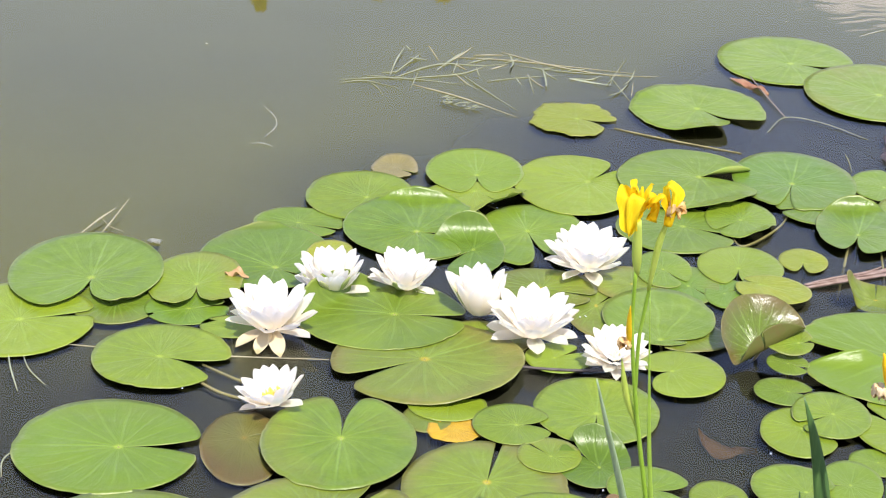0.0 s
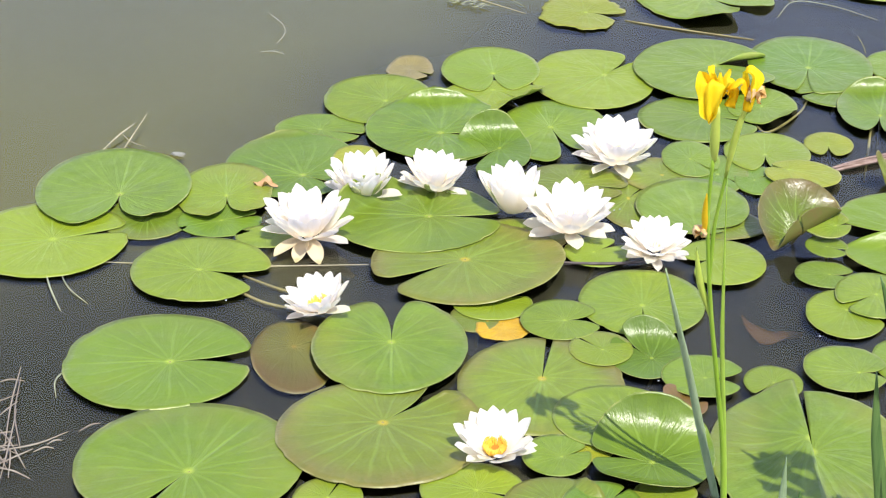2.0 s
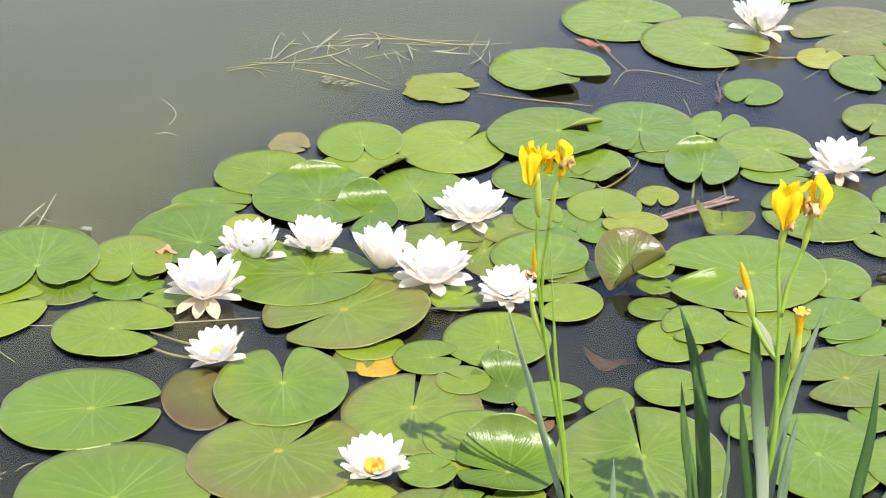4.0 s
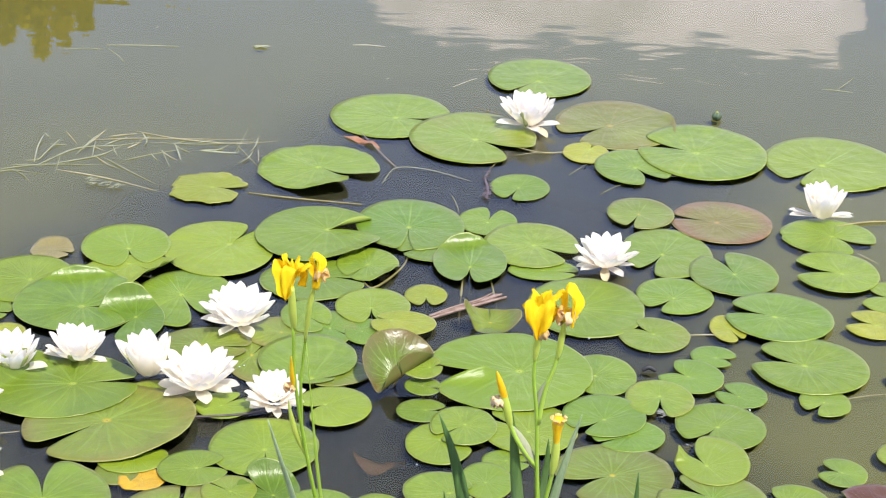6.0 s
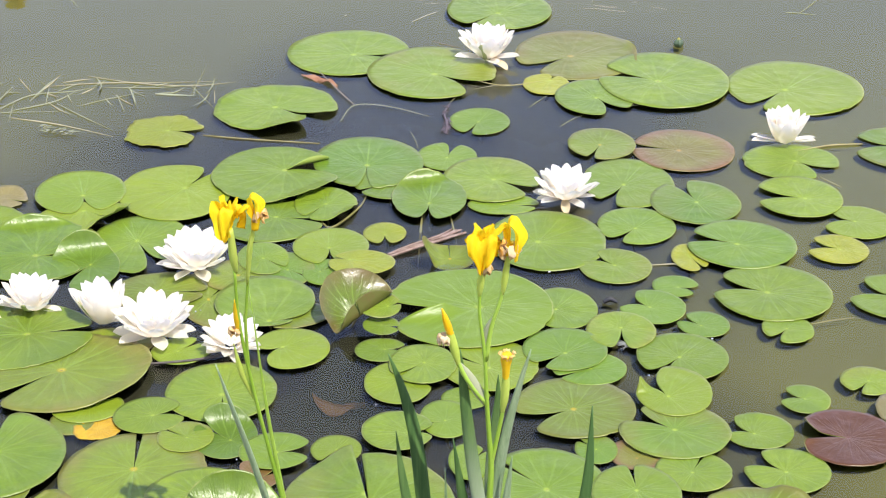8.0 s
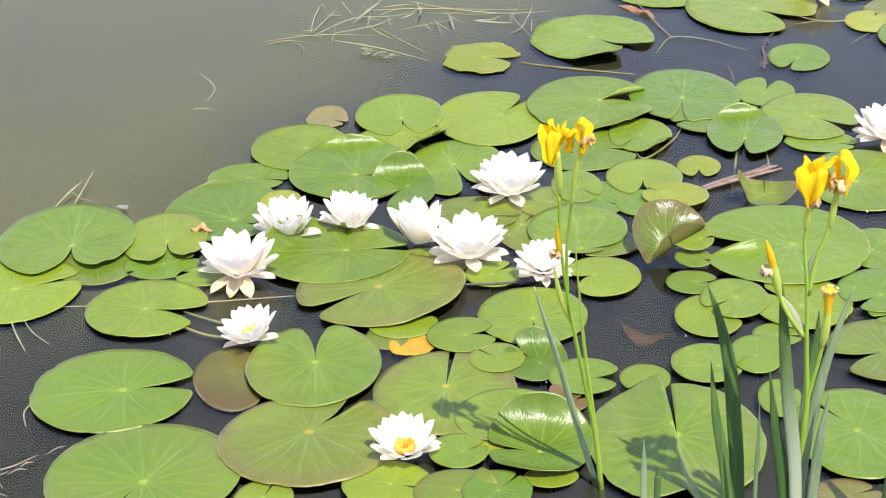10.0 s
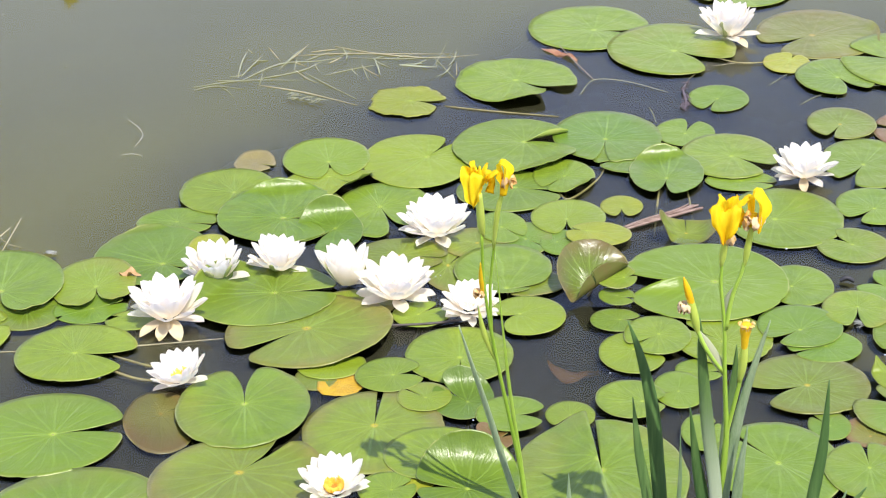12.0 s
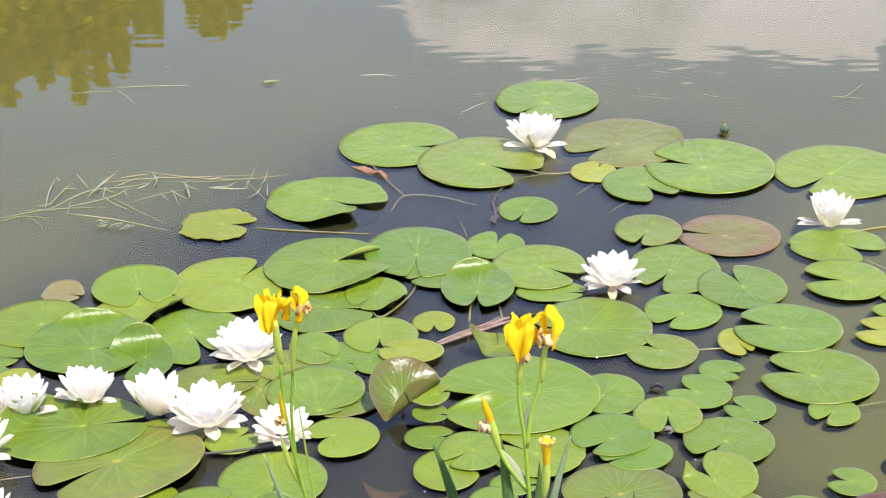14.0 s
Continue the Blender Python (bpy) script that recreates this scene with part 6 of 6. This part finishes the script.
def flecks():
    """Pale specks of pollen and fluff on the open water."""
    dice = random.Random(12)
    shapes = []
    for k in range(150):
        x, y = dice.uniform(-2.2, 2.9), dice.uniform(-0.5, 5.5)
        if x > -0.6 and y < 1.9 and not x > 1.9:
            continue
        r = dice.uniform(0.0007, 0.0022)
        a = dice.uniform(0, 6.28)
        l = r * dice.uniform(1.0, 3.5)
        shapes.append(tube([(x - l * math.cos(a), y - l * math.sin(a), 0.0012), (x, y, 0.0018), (x + l * math.cos(a), y + l * math.sin(a), 0.0012)], [0.3 * r, r, 0.3 * r], 5, 4))
    ob = part("pollen_flecks", joined(shapes), FOAM)
    return tagged(ob, "scattered pale pollen flecks on the water", "flecks", kind="stuff")


flecks()


def fluff(x, y, size, label, mat=FEATHER):
    dice = random.Random(int(1000 * x))
    strips = [tube([(x + dice.uniform(-size, size), y + dice.uniform(-size, size) * 0.6, 0.002), (x + dice.uniform(-size, size) * 0.5, y, 0.005), (x + dice.uniform(-size, size), y + dice.uniform(-size, size) * 0.6, 0.003)], [0.0006, 0.0018, 0.0006], 4, 6) for _ in range(18)]
    return tagged(part("fluff", joined(strips), mat), label, "fluff", "bits of fluff")


fluff(1.127, 0.335, 0.030, "grey-white fluff caught between pads")
fluff(-0.52, 0.535, 0.016, "pale bluish fluff beside a pad")
fluff(0.155, 2.44, 0.026, "pale green scrap floating on open water", GREY_STRAW)


def weed():
    """A limp sprig of purple weed."""
    dice = random.Random(31)
    bits = [tube([(0.800, 1.35, 0.002), (0.803, 1.41, 0.004), (0.797, 1.47, 0.003), (0.806, 1.52, 0.002)], [0.002, 0.003, 0.002], 5)]
    for k in range(26):
        y = 1.35 + 0.17 * dice.random()
        bits.append(tube([(0.801, y, 0.003), (0.801 + dice.uniform(-0.010, 0.010), y + dice.uniform(-0.008, 0.008), 0.007), (0.801 + dice.uniform(-0.018, 0.018), y + dice.uniform(-0.012, 0.012), 0.003)], [0.0006, 0.0016, 0.0005], 4, 5))
    return tagged(part("water_weed", joined(bits), WEED), "limp sprig of purple weed beside a pad", "weed")


def lily_bud(x, y):
    """A closed bud that just breaks the surface."""
    root = new("lily_bud")
    root.matrix_world = pose(x, y, -0.004) @ Matrix.Diagonal((0.52, 0.52, 0.46, 1))
    rings = [(0.0, 0.010), (0.012, 0.021), (0.026, 0.025), (0.040, 0.021), (0.050, 0.011), (0.054, 0.003)]
    part("bud", tube([(0, 0, z) for z, r in rings], [r for z, r in rings], 12, 12), DARK_BUD, root, "dark green closed bud")
    for k in range(4):
        a = radians(90 * k + 20)
        c, t = math.cos(a), math.sin(a)
        part("sepal", ribbon([(0.018 * c, 0.018 * t, 0.004), (0.027 * c, 0.027 * t, 0.026), (0.018 * c, 0.018 * t, 0.046), (0.006 * c, 0.006 * t, 0.056)], [0.020, 0.030, 0.022, 0.003], (-t, c, 0), -0.4, 0.001, 5, 10), DARK_BUD, root)
    part("tip", tube([(0, -0.004, 0.046), (0, -0.004, 0.055), (0, -0.003, 0.061)], [0.009, 0.008, 0.002], 8, 6), YELLOW_BUD, root, "pale yellow tip")
    return tagged(root, "closed dark green bud with a yellow tip", "flower bud")


def drops():
    """Beads of water on the rims of the leaves."""
    dice = random.Random(44)
    for x, y in ((0.895, 1.34), (0.07, -0.391), (0.088, -0.381), (-0.28, 0.045), (0.294, 0.471), (0.303, 0.477), (0.64, 0.407), (0.65, 0.413), (0.417, -0.053), (0.651, 0.121), (0.997, 0.63), (1.287, 0.351), (1.151, 0.216), (1.689, 1.399)):
        r = dice.uniform(0.0013, 0.0023)
        ob = part("water_drop", tube([(x, y, 0.0045), (x, y, 0.0045 + 0.5 * r), (x, y, 0.0045 + 1.1 * r), (x, y, 0.0045 + 1.5 * r)], [r, 1.1 * r, 0.8 * r, 0.1 * r], 10, 7), DROP)
        tagged(ob, "glittering bead of water on a leaf rim", "water drop", "beads of water")


for line, mat in (
    (((0.773, 1.986), (0.811, 1.960), (0.843, 1.938)), HAY), (((0.810, 1.544), (0.828, 1.588), (0.841, 1.641)), STALK), (((1.006, 1.516), (1.032, 1.556), (1.056, 1.593)), GREY_STRAW),
    (((1.075, 1.396), (1.106, 1.438), (1.132, 1.463)), GREY_STRAW), (((1.242, 1.539), (1.270, 1.527), (1.293, 1.542)), GREY_STRAW), (((0.877, 1.641), (0.936, 1.664), (0.994, 1.667)), STRAW),
    (((1.644, 1.097), (1.664, 1.066), (1.682, 1.041)), STRAW), (((1.093, 2.309), (1.107, 2.280), (1.119, 2.255)), GREY_STRAW), (((0.715, 1.366), (0.725, 1.322), (0.732, 1.272)), GREY_STRAW),
):
    straw_piece("twig", [(px, py, 0.0008) for px, py in line], 0.0012, mat, "short thin twig floating beside a pad", "twig", "floating twigs")
weed()
lily_bud(1.432, 1.945)
drops()
straw_piece("debris", [(1.094, 0.502, 0.004), (1.108, 0.505, 0.010), (1.122, 0.500, 0.004)], 0.008, BLACK_BITS, "small dark lump of debris between pads", "debris")


# ---- the far shore, seen mirrored in the water ----
def conifer(x, y, height, spread, seed):
    dice = random.Random(seed)
    root = new("conifer_tree")
    root.location = (x, y, ground_height(x, y) - 0.05)
    bpy.context.view_layer.update()
    trunk = [(0, 0, 0), (0.1, 0, 0.5 * height), (0, 0.05, 0.98 * height)]
    shapes = [tube(trunk, [0.022 * height, 0.014 * height, 0.003 * height], 8)]
    clumps = []
    n = int(height * 12)
    for k in range(n):
        s = (k + 0.5) / n
        z = height * (0.10 + 0.88 * s)
        reach = spread * (1 - s) ** 0.78 * dice.uniform(0.6, 1.1) + 0.035 * spread
        a = k * 2.4 + dice.uniform(-0.4, 0.4)
        d = Vector((math.cos(a), math.sin(a), 0))
        foot = Vector((0, 0, z))
        tip = foot + d * reach + Vector((0, 0, reach * dice.uniform(-0.35, 0.05)))
        shapes.append(tube([foot, (foot + tip) / 2 + Vector((0, 0, 0.05 * reach)), tip], [0.03, 0.018, 0.006], 5, 5))
        fine = 0.42 + 0.58 * (1 - s) ** 0.8
        for j in range(12):
            q = foot.lerp(tip, 0.2 + 0.8 * (j + dice.random()) / 12)
            for _ in range(3):
                e = Vector((dice.uniform(-1, 1), dice.uniform(-1, 1), dice.uniform(-0.8, 0.35))).normalized() * dice.uniform(0.25, 0.6) * fine
                w = dice.uniform(0.10, 0.22) * fine
                side = e.cross(Vector((dice.uniform(-1, 1), dice.uniform(-1, 1), dice.uniform(-1, 1)))).normalized() * w
                i = 4 * len(clumps)
                clumps.append((tuple(q), tuple(q + 0.55 * e + side), tuple(q + e), tuple(q + 0.55 * e - side)))
    verts = [v for quad in clumps for v in quad]
    faces = [(4 * i, 4 * i + 1, 4 * i + 2, 4 * i + 3) for i in range(len(clumps))]
    bits = [part("trunk", joined(shapes), BARK), part("crown", (verts, faces), NEEDLES)]
    for ob in bits:
        ob.parent = root
    return tagged(root, "tall olive-green conifer on the far bank", "tree", "far bank conifers")


for azimuth, far, top, spread, seed in ((-23.0, 50, 19.2, 3.0, 10), (-20.5, 51, 18.9, 3.0, 9), (-18.5, 50, 19.6, 3.0, 1), (-16.6, 49, 19.2, 2.9, 2), (-14.84, 50, 19.3, 2.7, 3), (-13.65, 49, 19.2, 2.6, 4), (-12.6, 50, 19.3, 2.5, 5), (-11.9, 51, 18.9, 2.3, 6), (-11.2, 50, 18.5, 2.0, 7), (-10.5, 49, 18.0, 1.4, 8), (-10.0, 50, 17.6, 1.2, 11), (-8.85, 50, 17.1, 1.3, 12), (-8.4, 51, 17.6, 1.4, 13), (-8.0, 50, 17.7, 1.4, 14), (-7.5, 50, 17.3, 1.2, 15), (-7.1, 51, 16.6, 1.0, 16), (-17.6, 55, 18.2, 3.6, 21), (-15.7, 54, 18.2, 3.6, 17), (-14.2, 55, 18.3, 3.4, 22), (-13.0, 54, 18.2, 3.4, 18), (-11.6, 54, 17.6, 3.0, 19), (-10.3, 55, 16.4, 2.4, 23), (-8.2, 55, 16.2, 2.4, 20)):
    tx, ty = 0.7 + far * math.tan(radians(azimuth)), -2.7 + far
    conifer(tx, ty, math.hypot(far, far * math.tan(radians(azimuth))) * math.tan(radians(top)) - 1.75 - 0.5, spread, seed)
